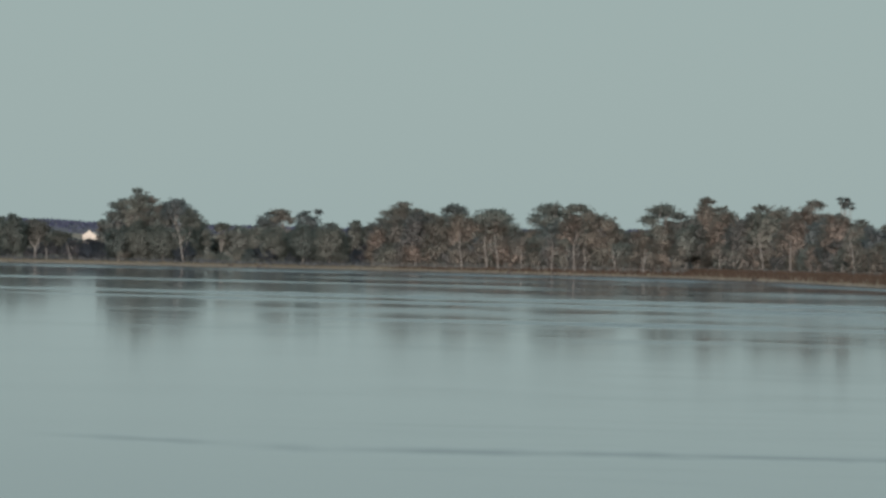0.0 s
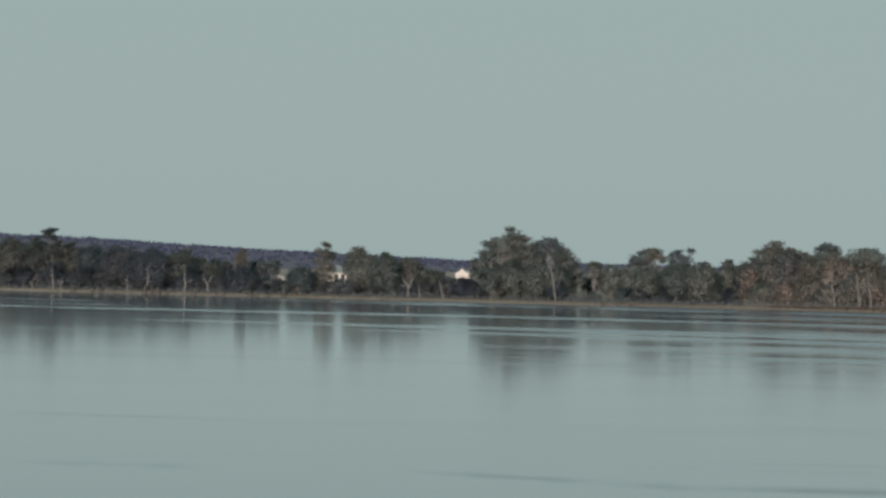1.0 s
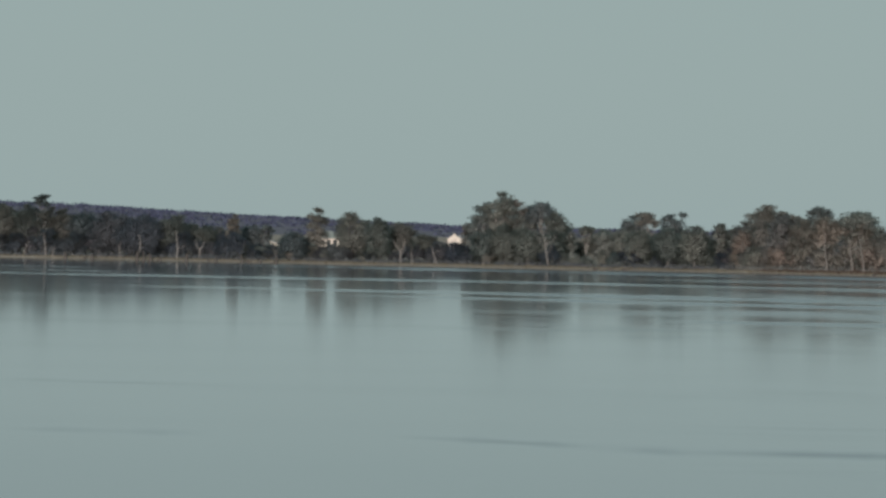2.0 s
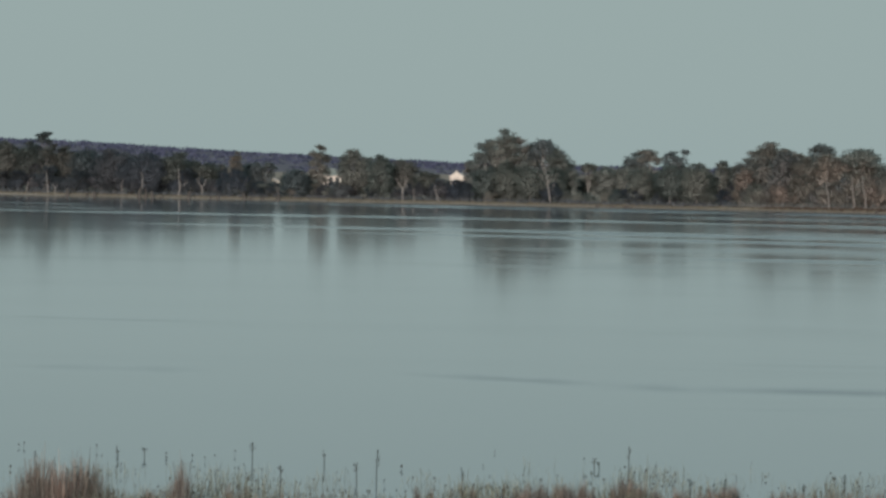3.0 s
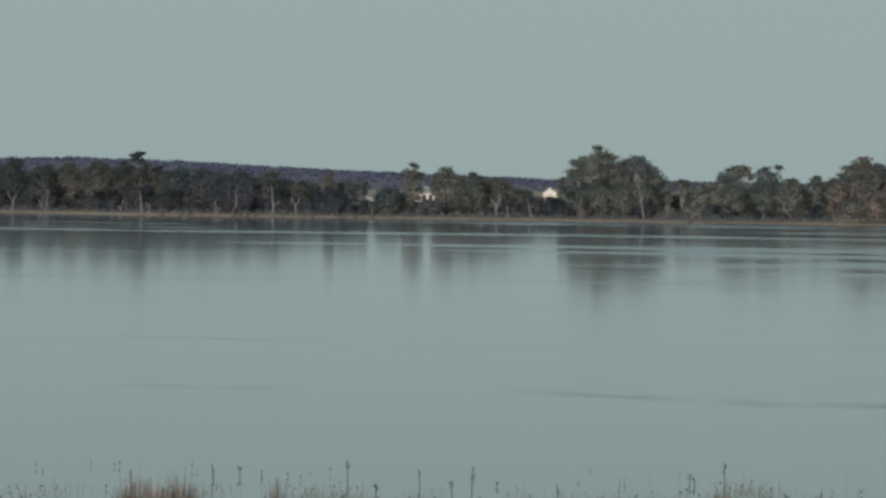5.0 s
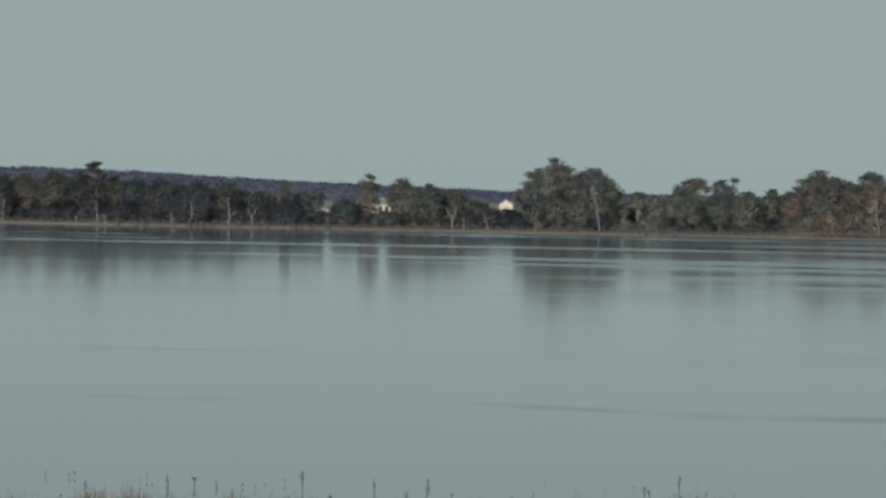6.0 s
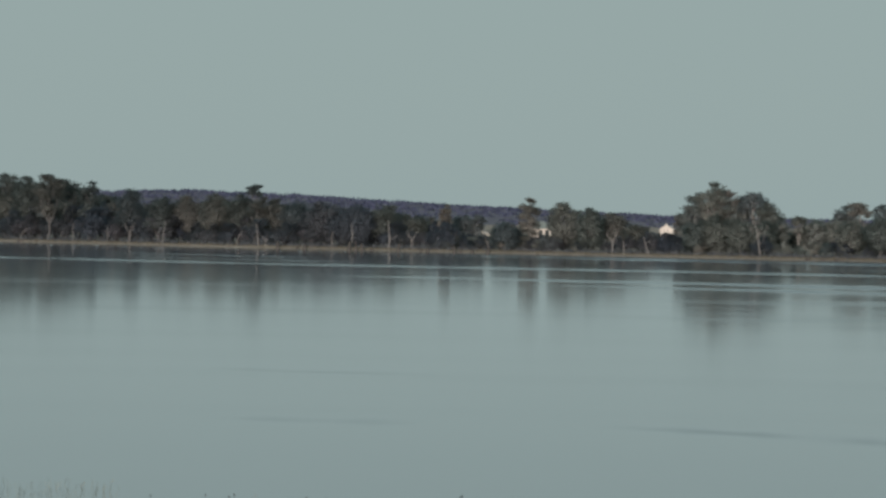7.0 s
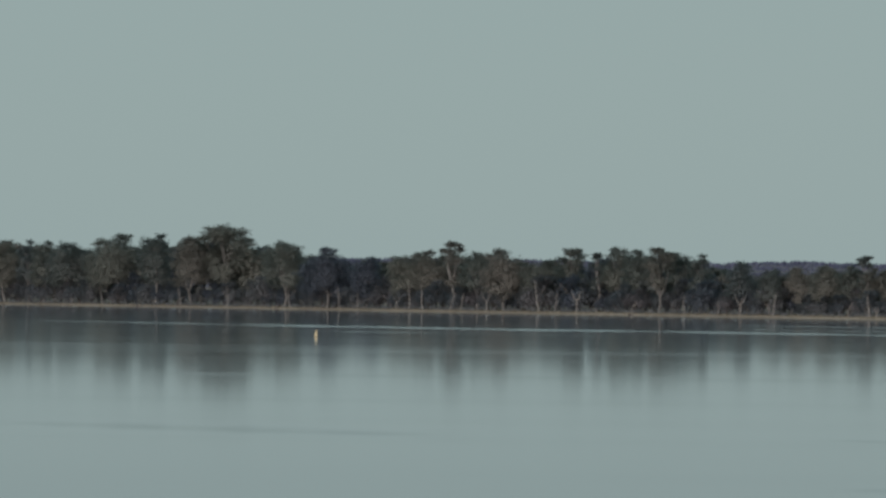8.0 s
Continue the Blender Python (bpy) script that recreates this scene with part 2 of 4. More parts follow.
def land_height(az, off):
    """Height of the ground so many metres behind the far water's edge."""
    rise = float(np.interp(az, (-14, 2, 5, 8, 12), (0.42, 0.5, 0.9, 1.35, 1.35)))
    z = float(np.interp(off, (-30, -5, 0, 3, 9, 40, 150, 400, 1500), (-1.6, -0.5, 0.02, 0.35, rise, rise + 0.3, rise + 0.7, 2.6, 4.0)))
    return z + (0.12 * noise.noise(Vector((az * 9, off * 0.1, 0))) if off > 3 else 0)


def at(az, r, z=0.0):
    a = radians(az)
    return Vector((r * math.sin(a), r * math.cos(a), z))


def on_land(az, off):
    return at(az, shore(az) + off, land_height(az, off))


def build_ground():
    azs = sorted(set([round(-16 + 0.1 * i, 2) for i in range(301)] + list(range(-180, -16, 4)) + list(range(16, 181, 4))))
    offs = (-30, -5, -2, 0, 1.5, 3, 6, 9, 14, 25, 40, 80, 150, 400)
    v, q = [], []
    for az in azs:
        s = shore(az)
        near = [(0.0, 7.4), (20, 7.2), (60, 5.0), (100, 1.6), (118, 0.3), (124, -0.05), (126, -0.3)]
        if s > 300:
            col = near + [(140, -0.7), (220, -1.6)] + [(s + o, land_height(az, o)) for o in offs] + [(2400, 4.0), (4900, 5.0)]
        else:
            col = near + [(127, 0.0)] * 1 + [(128 + i, 0.2 + 0.4 * i) for i in range(15)] + [(2400, 12.0), (4900, 14.0)]
        v += [at(az, r, z) for r, z in col]
        k = len(col)
    for i in range(len(azs) - 1):
        for j in range(k - 1):
            q.append((i * k + j, (i + 1) * k + j, (i + 1) * k + j + 1, i * k + j + 1))
    ob = piece("ground", mesh_np("ground", [tuple(p) for p in v], q, EARTH))
    tagged(ob, "dry tan earth and grass of the lake banks and land", "ground", kind="structure")


build_ground()
# wind-ruffled lanes on the water: run of directions, metres of view below the shoreline in thousandths of a radian
# (at both ends), half thickness (both ends), strength
LANES = ((-13.8, 6.0, 2.6, 2.5, 0.14, 0.20, 1.0), (-3.9, 7.8, 4.45, 4.9, 0.18, 0.55, 1.2), (-2.0, 7.8, 5.4, 6.0, 0.16, 0.60, 1.25), (-3.2, 7.8, 0.5, 0.55, 0.30, 0.42, 1.35),
         (1.5, 7.9, 8.8, 8.9, 0.3, 0.6, 1.0), (-6.4, -3.8, 1.2, 1.3, 0.08, 0.10, 0.6), (-6.2, -3.6, 1.85, 1.9, 0.08, 0.10, 0.6),
         (0.6, 7.9, 7.3, 7.2, 0.3, 0.6, 0.6), (-0.6, 3.0, 7.6, 7.4, 0.08, 0.12, 0.35), (-10.5, -6.5, 3.4, 3.6, 0.06, 0.08, 0.25),
         (-1.2, 2.4, 30.1, 32.2, 0.5, 1.0, 0.65), (1.4, 7.9, 31.9, 31.5, 0.7, 0.45, 0.7), (1.0, 7.9, 32.5, 32.0, 0.10, 0.10, 0.6), (-5.2, -2.6, 21.3, 21.7, 0.2, 0.3, 0.4), (-5.2, -2.8, 30.0, 30.3, 0.5, 0.8, 0.35), (-13.8, -8.5, 20.6, 21.6, 0.5, 0.9, 0.35))


def ruffled(az, near_edge, open_water):
    total = 0.0
    for a0, a1, b0, b1, t0, t1, power in LANES:
        if a0 < az < a1:
            f = (az - a0) / (a1 - a0)
            below = near_edge if b0 < 0.6 else open_water
            mid = b0 + (b1 - b0) * f + 0.06 * noise.noise(Vector((az * 1.3, b0 * 5, 0))) + 0.04 * noise.noise(Vector((az * 7, b0 * 5, 2)))
            half = (t0 + (t1 - t0) * f * f) * (1 + 0.5 * noise.noise(Vector((az * 2.2, b0 * 9, 5))))
            ends = min(1.0, 4 * f, 4 * (1 - f) if a1 < 6.5 else 1.0)
            patchy = min(1.0, max(0.15, 0.9 + 1.1 * noise.noise(Vector((az * 1.1, b0 * 3, 9)))))
            total = max(total, power * ends * patchy * max(0.0, 1 - abs(below - mid) / (1.3 * half)))
    # a broken, softly stirred surface towards the nearer headland
    stir = max(0.0, 0.20 + noise.noise(Vector((az * 0.5, open_water * 1.6, 7)))) * min(1.0, max(0.0, (az + 1.0) / 4.5)) * (1 if open_water < 12 else 0.3)
    return min(1.6, total + 0.6 * stir)


def build_water():
    azs = [-16 + 0.10 * i for i in range(261)]
    below = [-1.0 + 0.06 * i for i in range(190)] + [10.5 + 0.25 * i for i in range(104)] + [37 + 2.0 * i for i in range(18)]
    v, fac = [], []
    for az in azs:
        edge = -9.0 / float(np.interp(az, SHORE_AZ, SHORE_R)) * 1000
        lane_edge = -9000.0 / float(np.interp(az, (-16, -13.4, -11.2, -8.6, -4.6, 0, 3.4, 10), (1830, 1790, 1640, 1500, 1385, 1345, 1295, 1200)))
        for b in below:
            v.append(tuple(at(az, 9000.0 / (b - edge), 0)))
            fac.append(ruffled(az, b, b - edge + lane_edge))
    k = len(below)
    q = [(i * k + j + 1, (i + 1) * k + j + 1, (i + 1) * k + j, i * k + j) for i in range(len(azs) - 1) for j in range(k - 1)]
    # the rest of the lake, out of this fan
    for a0, a1 in ((-100, -16), (azs[-1], 100)):
        steps = 14
        base = len(v)
        for i in range(steps + 1):
            az = a0 + (a1 - a0) * i / steps
            v += [tuple(at(az, 105, 0)), tuple(at(az, 1900, 0))]
            fac += [0.0, 0.0]
        q += [(base + 2 * i + 1, base + 2 * i + 3, base + 2 * i + 2, base + 2 * i) for i in range(steps)]
    me = mesh_np("water", v, q, WATER)
    me.attributes.new("ruffle", "FLOAT", "POINT").data.foreach_set("value", fac)
    tagged(piece("water", me), "calm grey-green lake water mirroring the sky and trees", "water", kind="structure")


build_water()

# ---- far hills ----
RIDGE_AZ = (-40, -20, -12, -9.5, -8.1, -7.0, -6.2, -5.4, -4.1, -3.5, -2.6, -2.0, -0.6, 1.0, 3.0, 5.0, 7.0, 12, 40)
RIDGE_PX = (20, 26, 36, 37, 37, 35, 33, 38, 32, 26, 19, 17, 7, 4, 6, 10, 8, 10, 10)


def hill_height(az, r):
    top = 9 + float(np.interp(az, RIDGE_AZ, RIDGE_PX)) * 0.42 - 1.0
    t = max(0.0, 1 - abs(r - 4200) / 1300)
    return 2.5 + (top - 2.5) * (t * t * (3 - 2 * t)) + 0.5 * noise.noise(Vector((az * 3, r * 0.01, 0)))


v, q = [], []
rs = [2900, 3200, 3500, 3700, 3900, 4050, 4200, 4350, 4600]
azs = [-40 + 0.25 * i for i in range(321)]
for az in azs:
    v += [tuple(at(az, r, hill_height(az, r))) for r in rs]
k = len(rs)
q = [(i * k + j, (i + 1) * k + j, (i + 1) * k + j + 1, i * k + j + 1) for i in range(len(azs) - 1) for j in range(k - 1)]
tagged(piece("hill", mesh_np("hill", v, q, HAZED_HILL)), "low wooded hills beyond the lake, blue-grey distance haze in their colour", "hill", kind="structure")
rng = np.random.default_rng(11)
woods = Shape()
for i in range(3800):
    az = rng.uniform(-17, 12)
    r = 4200 - min(1200.0, abs(rng.normal()) * 480)
    h = rng.uniform(0.9, 2.2)
    w = 2.8 * h * rng.uniform(0.8, 1.7)
    c = at(az, r, hill_height(az, r) + 0.3 * h)
    woods.sprays(rng, tuple(c), (w, w, 0.62 * h), 22, 1.8, 0.2)
tagged(piece("far_woods", woods.mesh("far_woods", HAZED_LEAF)), "scrub covering the far hills, blue-grey distance haze in its colour", "woods", kind="stuff")

# ---- trees ----


def crown_lobes(rng, h, w, habit):
    """The rounded masses that a crown is gathered in: centre, width and half height of each."""
    lobes = []
    turn = rng.uniform(0, 6.28)
    count = {0: 14, 1: 15, 2: 16}[habit]
    for i in range(count):
        a = turn + 2.4 * i + rng.normal() * 0.25
        if habit == 1 and i < 8:                       # the domed roof of an umbrella crown
            r, flat = w * rng.uniform(0.12, 0.19), 0.60
            f = min(1.0, math.sqrt((i + 0.3) / 7.5)) * rng.uniform(0.85, 1.0)
            z = h * (1 - 0.20 * f * f * rng.uniform(0.5, 1.6)) - 1.1 * flat * r
        elif habit == 1:                               # lower side branches
            r, flat = w * rng.uniform(0.13, 0.20), 0.75
            f, z = rng.uniform(0.1, 0.95), h * rng.uniform(0.38, 0.74)
        else:
            low, mid, tall = (0.30, 0.56, 0.46) if habit == 0 else (0.16, 0.48, 0.54)
            r, flat = w * rng.uniform(0.14, 0.22), 0.78 if habit == 0 else 0.9
            z = h * (low + (0.97 - low) * (i + rng.random()) / count)
            f = math.sqrt(max(0.04, 1 - ((z / h - mid) / tall) ** 2)) * rng.uniform(0.65, 1.0)
            z = min(z, h * (1 - 0.26 * f * f * rng.uniform(0.6, 1.5)) - 1.1 * flat * r)
        reach = max(0.0, 0.5 * w - r) * f
        lobes.append((Vector((reach * math.cos(a), reach * math.sin(a), z)), r, flat * r))
    r = w * 0.14
    lobes.append((Vector((rng.normal() * 0.12 * w, rng.normal() * 0.12 * w, h - 0.7 * r)), r, 0.6 * r))
    return lobes


def foliage(rng, lobes, heart, density, leaf_size, ceiling, ragged=0.0):
    """Fine leaves in small flattened clumps over each lobe, a thinner filling, and loose wisps round its edge."""
    crown = Shape()
    for c, r, rz in lobes:
        crown.leaves(rng, tuple(c), (1.0 * r, 1.0 * r, 0.95 * rz), int(density * (78 * r * r + 20)), leaf_size, heart, 0.0)
        for k in range(26):
            d = rng.normal(size=3)
            d /= np.linalg.norm(d)
            d[2] = abs(d[2]) if rng.random() < 0.66 else d[2]
            loose = k >= 14
            q = r * (rng.uniform(0.10, 0.20 + 0.10 * ragged) if loose else rng.uniform(0.18, 0.40))
            p = np.array(c) + d * np.array((r, r, rz)) * (rng.uniform(0.95, 1.36 + 0.22 * ragged) if loose else rng.uniform(0.4, 1.0))
            p[2] = min(p[2], ceiling + rng.uniform(-0.6, 0.3))
            crown.leaves(rng, p, (q * 1.35, q * 1.35, q * 0.60), int(density * (76 * q * q + 7)), leaf_size * (0.85 if loose else 1.0), heart, 0.1)
    return crown


def gum_tree(rng, h, w, habit, leaf, label, density=1.0, bark=None):
    tree = new("gum_tree")
    tree.empty_display_size = 0.5
    lobes = crown_lobes(rng, h, w, habit)
    wood = Shape()
    lean = rng.normal(size=2) * 0.05 * h
    fork = Vector((lean[0] * 0.6, lean[1] * 0.5, h * rng.uniform(0.20, 0.34)))
    r0 = 0.013 * h + 0.06
    mid = fork * 0.5 + Vector((rng.normal() * 0.02 * h, rng.normal() * 0.02 * h, 0))
    wood.tube([(0, 0, -0.4), (0, 0, 0.3), mid, fork], [r0 * 1.5, r0 * 1.15, r0, r0 * 0.85])
    knees = []
    for c, *_ in lobes[::3]:
        knee = fork.lerp(c, 0.5) + Vector((rng.normal() * 0.03 * h, rng.normal() * 0.03 * h, -0.02 * h))
        wood.tube([fork, knee, c], [r0 * 0.62, r0 * 0.42, r0 * 0.16], 5)
        knees.append(knee)
    for i, (c, *_) in enumerate(lobes):
        if i % 3:
            knee = min(knees, key=lambda k: (k - c).length)
            wood.tube([knee, knee.lerp(c, 0.55) + Vector((0, 0, -0.015 * h)), c], [r0 * 0.34, r0 * 0.22, r0 * 0.10], 4)
    piece("trunk", wood.mesh("trunk", bark or BARK), tree, "forked trunk and limbs")
    crown = foliage(rng, lobes, (0, 0, 0.5 * h), density, 0.30 / math.sqrt(density), h, (0.5, 1.0, 0.2)[habit])
    if habit != 1:                         # thin foliage right through the crown
        crown.leaves(rng, (0, 0, 0.58 * h), (0.42 * w, 0.42 * w, 0.30 * h), int(density * 6 * w * h), 0.34 / math.sqrt(density), (0, 0, 0.4 * h), 0.2)
    piece("crown", crown.mesh("crown", leaf), tree)
    return tagged(tree, label, "tree", "shore trees")


def shrub(rng, h, w, leaf, label):
    ob = new("shrub")
    stems = Shape()
    for i in range(5):
        a = rng.uniform(0, 6.28)
        tip = Vector((0.35 * w * math.cos(a), 0.35 * w * math.sin(a), h * rng.uniform(0.6, 0.9)))
        stems.tube([(0, 0, -0.2), tip * 0.45 + Vector((0, 0, 0.05 * h)), tip], [0.10, 0.07, 0.03], 4)
    lobes = []
    for i in range(10):
        a, f = 2.4 * i + rng.normal() * 0.3, math.sqrt((i + 0.5) / 10)
        r = w * rng.uniform(0.13, 0.20)
        z = h * (1 - 0.45 * f * f) * rng.uniform(0.35, 1.0)
        lobes.append((Vector((0.36 * w * f * math.cos(a), 0.36 * w * f * math.sin(a), min(z, h - 0.8 * r))), r, 0.85 * r))
    crown = foliage(rng, lobes, (0, 0, 0.2 * h), 0.72, 0.32, h)
    crown.leaves(rng, (0, 0, 0.40 * h), (0.46 * w, 0.46 * w, 0.42 * h), int(11 * w * h), 0.33, (0, 0, 0.1 * h), 0.2)
    piece("stem", stems.mesh("stem", BARK), ob)
    piece("crown", crown.mesh("crown", leaf), ob)
    return tagged(ob, label, "shrub", "shore shrubs")


# direction, metres behind the water's edge, height, crown width, habit
WEST_TREES = [
    (-13.35, 19, 17.3, 9.5, 0),
    (-13.11, 25, 17.3, 6.3, 0),
    (-12.96, 21, 17.0, 6.9, 0),
    (-12.69, 26, 16.9, 11.9, 0),
    (-12.26, 27, 19.3, 14.0, 0),
    (-11.83, 15, 19.2, 8.0, 0),
    (-11.46, 14, 18.6, 9.8, 0),
    (-11.12, 31, 21.5, 13.5, 1),
    (-10.52, 19, 17.4, 11.5, 0),
    (-10.09, 12, 16.0, 12.0, 2),
    (-9.69, 20, 13.4, 8.4, 2),
    (-9.26, 23, 14.7, 11.3, 0),
    (-9.02, 31, 15.3, 8.9, 0),
    (-8.81, 24, 17.5, 5.9, 1),
    (-8.57, 27, 14.9, 8.3, 0),
    (-8.3, 17, 15.9, 11.7, 0)]
POINT_TREES = [
    (-7.91, 27, 13.1, 10.6, 0),
    (-7.61, 31, 16.1, 7.6, 1),
    (-7.36, 24, 14.9, 4.1, 1),
    (-7.15, 29, 16.5, 7.6, 0),
    (-6.96, 27, 16.0, 7.0, 0),
    (-6.73, 15, 16.5, 8.0, 1),
    (-6.52, 29, 15.3, 6.4, 0),
    (-6.31, 26, 14.9, 5.8, 0),
    (-5.91, 20, 13.2, 7.4, 0),
    (-5.6, 15, 11.4, 6.8, 0),
    (-5.31, 31, 12.0, 9.1, 0),
    (-5.02, 23, 12.5, 9.1, 0),
    (-4.80, 26, 12.4, 6.4, 0),
    (-4.64, 28, 14.8, 4.6, 1),
    (-4.60, 24, 12.0, 5.0, 0),
    (-4.44, 26, 11.6, 6.0, 0)]
MIDDLE_TREES = [
    (-4.27, 32, 10.8, 11.9, 0),
    (-3.93, 17, 11.3, 11.2, 2),
    (-3.61, 19, 10.6, 12.3, 2),
    (-3.32, 22, 10.5, 8.4, 0),
    (-3.04, 30, 8.4, 7.3, 0),
    (-2.71, 14, 10.9, 3.4, 0),
    (-2.54, 33, 8.4, 5.6, 0),
    (-2.38, 32, 8.2, 4.0, 1),
    (-2.09, 11, 7.1, 7.1, 2),
    (-1.86, 17, 12.9, 5.4, 0),
    (-1.49, 20, 12.0, 8.8, 2),
    (-1.24, 14, 10.8, 6.6, 2),
    (-1.01, 27, 9.6, 8.3, 0),
    (-0.75, 20, 7.0, 6.0, 0)]
TALL_TREES = [
    (-0.335, 24, 9.6, 3.0, 0),
    (-0.27, 24, 11.2, 4.6, 0),
    (-0.17, 22, 14.9, 6.4, 0),
    (-0.01, 21, 17.4, 8.0, 0),
    (0.09, 26, 15.6, 8.6, 1),
    (0.26, 27, 13.0, 7.1, 0),
    (0.42, 26, 15.0, 9.6, 1),
    (0.55, 24, 12.6, 6.0, 0),
    (-0.16, 15, 8.6, 7.0, 2),
    (0.06, 17, 9.8, 7.6, 2),
    (0.27, 16, 9.0, 8.0, 2),
    (0.50, 18, 8.8, 7.0, 2),
    (0.64, 32, 10.4, 6.6, 0),
    (0.88, 28, 9.5, 4.4, 1),
    (1.06, 33, 8.9, 8.2, 0),
    (1.27, 31, 9.6, 7.1, 0),
    (1.36, 34, 12.2, 7.2, 0),
    (1.47, 33, 12.9, 6.8, 1),
    (1.74, 27, 13.0, 6.4, 0),
    (1.40, 17, 9.0, 7.6, 2),
    (1.70, 16, 9.6, 7.8, 2),
    (1.97, 12, 10.2, 8.0, 2),
    (2.22, 31, 10.6, 4.0, 0),
    (2.37, 33, 9.9, 4.3, 0)]
EAST_TREES = [
    (2.52, 32, 11.2, 7.0, 0),
    (2.67, 25, 15.1, 8.0, 0),
    (2.9, 28, 13.6, 7.5, 0),
    (3.06, 18, 11.9, 6.9, 0),
    (3.22, 31, 14.5, 7.4, 1),
    (3.46, 25, 12.6, 7.9, 0),
    (3.64, 20, 13.7, 9.9, 1),
    (3.93, 15, 8.8, 5.4, 0),
    (4.18, 31, 14.9, 7.8, 1),
    (4.45, 34, 14.9, 6.7, 1),
    (4.71, 16, 13.2, 8.1, 0),
    (4.93, 30, 9.2, 5.0, 0),
    (5.12, 22, 9.4, 3.5, 0),
    (5.33, 17, 14.9, 7.5, 1),
    (5.58, 20, 12.9, 7.0, 0),
    (5.78, 29, 16.4, 3.8, 1),
    (5.94, 31, 14.5, 7.0, 0),
    (6.18, 15, 13.1, 7.3, 0)]
HEADLAND_TREES = [
    (6.42, 26, 14.7, 10.2, 0),
    (6.66, 15, 13.3, 7.1, 0),
    (6.87, 28, 15.5, 6.6, 1),
    (7.06, 21, 12.4, 6.0, 0),
    (7.19, 32, 15.9, 3.5, 1),
    (7.32, 34, 11.6, 6.4, 0),
    (7.54, 24, 10.4, 5.8, 0),
    (7.78, 34, 11.2, 7.6, 0),
    (8.06, 20, 11.6, 7.8, 0),
    (8.4, 16, 11.2, 7.1, 0)]

LABELS = {0: "grey-green gum tree with loose clumped crown on the shore", 1: "tall gum with flat umbrella-like crown above the shore", 2: "dense dark round-crowned tree on the lake shore"}
rng = np.random.default_rng(5)
skyline = []
for zone, rows in (("west", WEST_TREES), ("point", POINT_TREES), ("middle", MIDDLE_TREES), ("tall", TALL_TREES), ("east", EAST_TREES), ("headland", HEADLAND_TREES)):
    for az, off, h, w, habit in rows:
        leaf = GUM_LEAF if habit != 2 else GREEN_LEAF if zone in ("middle", "tall") and az > -3 else SHADED_DARK_LEAF
        label = LABELS[habit]
        if az in (-2.71, -1.86):
            leaf, label = DRY_LEAF, "tan-leaved gum with a narrow crown among shrubs"
        elif zone in ("east", "headland") and habit != 1:
            leaf, label = DRY_LEAF, "brownish gum tree with sparse dry crown on the shore"
        elif habit != 2 and (zone in ("west", "point") or az < -2.8 or -1.3 < az < -0.7):
            leaf = SHORE_LEAF
        h *= float(np.interp(az, (-13.4, -11.5, -8.6, -4.6, 0), (1.185, 1.155, 1.10, 1.035, 1.0)))
        w *= shore(az) / 1345 if az < 0 else 1.16 if zone == "east" else 1.0
        tree = gum_tree(rng, h * 1.02, w * 1.24, habit, leaf, label, 0.85, PALE_BARK if zone in ("tall", "east", "headland") else BARK if zone == "middle" else GREY_BARK)
        tree.matrix_basis = Matrix.Translation(on_land(az, off + (22 if az > 5.6 else 0)))
        skyline.append((az, h))
skyline.sort()
SKY_AZ, SKY_H = [s[0] for s in skyline], [s[1] for s in skyline]

# the wood behind: shared shapes, turned and scaled
protos = {}
for key, leaf in (("dark", SHADED_DARK_LEAF), ("gum", GUM_LEAF), ("dry", DRY_LEAF), ("green", GREEN_LEAF), ("shore", SHORE_LEAF)):
    protos[key] = [gum_tree(rng, 11.0, 8.5, (2, 0, 1, 0)[i], leaf, "gum tree standing in the wood behind the shore", 0.30) for i in range(4)]
    if key != "shore":
        about = {"dark": "shrub under the shore trees, coloured dark for the shade there", "gum": "olive shrub on the lake bank", "green": "deep green shrub on the lake bank", "dry": "brown leafless-looking shrub on the lake bank"}[key]
        protos[key + "_shrub"] = [shrub(rng, 6.0, 7.4, leaf, about) for i in range(4)]
near_gums = [gum_tree(rng, 11.0, 8.0, 0, (DRY_LEAF, GUM_LEAF, DRY_LEAF)[i], "brownish gum tree with full crown near the shore", 0.60, PALE_BARK) for i in range(3)]
used = set()


def plant(ob, m):
    """The first use takes the shape itself, later ones a copy."""
    if ob.name in used:
        return copy_thing(ob, m @ Matrix.Diagonal((*ob.scale, 1)).inverted())
    used.add(ob.name)
    ob.matrix_basis = m
    return ob


def standing(az, off, scale_w, scale_h, sink=0.0):
    p = on_land(az, off)
    return Matrix.LocRotScale((p.x, p.y, p.z - sink), Euler((0, 0, rng.uniform(0, 6.28))), (scale_w, scale_w, scale_h))


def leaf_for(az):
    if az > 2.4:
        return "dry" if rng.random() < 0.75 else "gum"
    # western understorey: canopy shade comes from the darkened leaf colour
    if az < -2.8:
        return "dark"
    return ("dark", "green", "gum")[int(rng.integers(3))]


az = -14.6
while az < 9.6:
    if not (-0.85 < az < -0.22 or -2.0 < az < -1.45 or -2.6 < az < -2.15):
        level = float(np.interp([az - 0.35, az, az + 0.35], SKY_AZ, SKY_H).min())
        for depth, low, high in ((36, 0.70, 0.92), (58, 0.84, 0.98)) if az < -2.8 else ((40, 0.66, 0.90),):
            h = level * rng.uniform(low, high)
            plant(protos["shore" if az < -2.8 and rng.random() < 0.7 else leaf_for(az)][int(rng.integers(4))], standing(az + rng.uniform(-0.08, 0.08), depth + rng.uniform(0, 20), h / 11 * rng.uniform(0.95, 1.3), h / 11))
    az += rng.uniform(0.13, 0.20)
az = -14.6
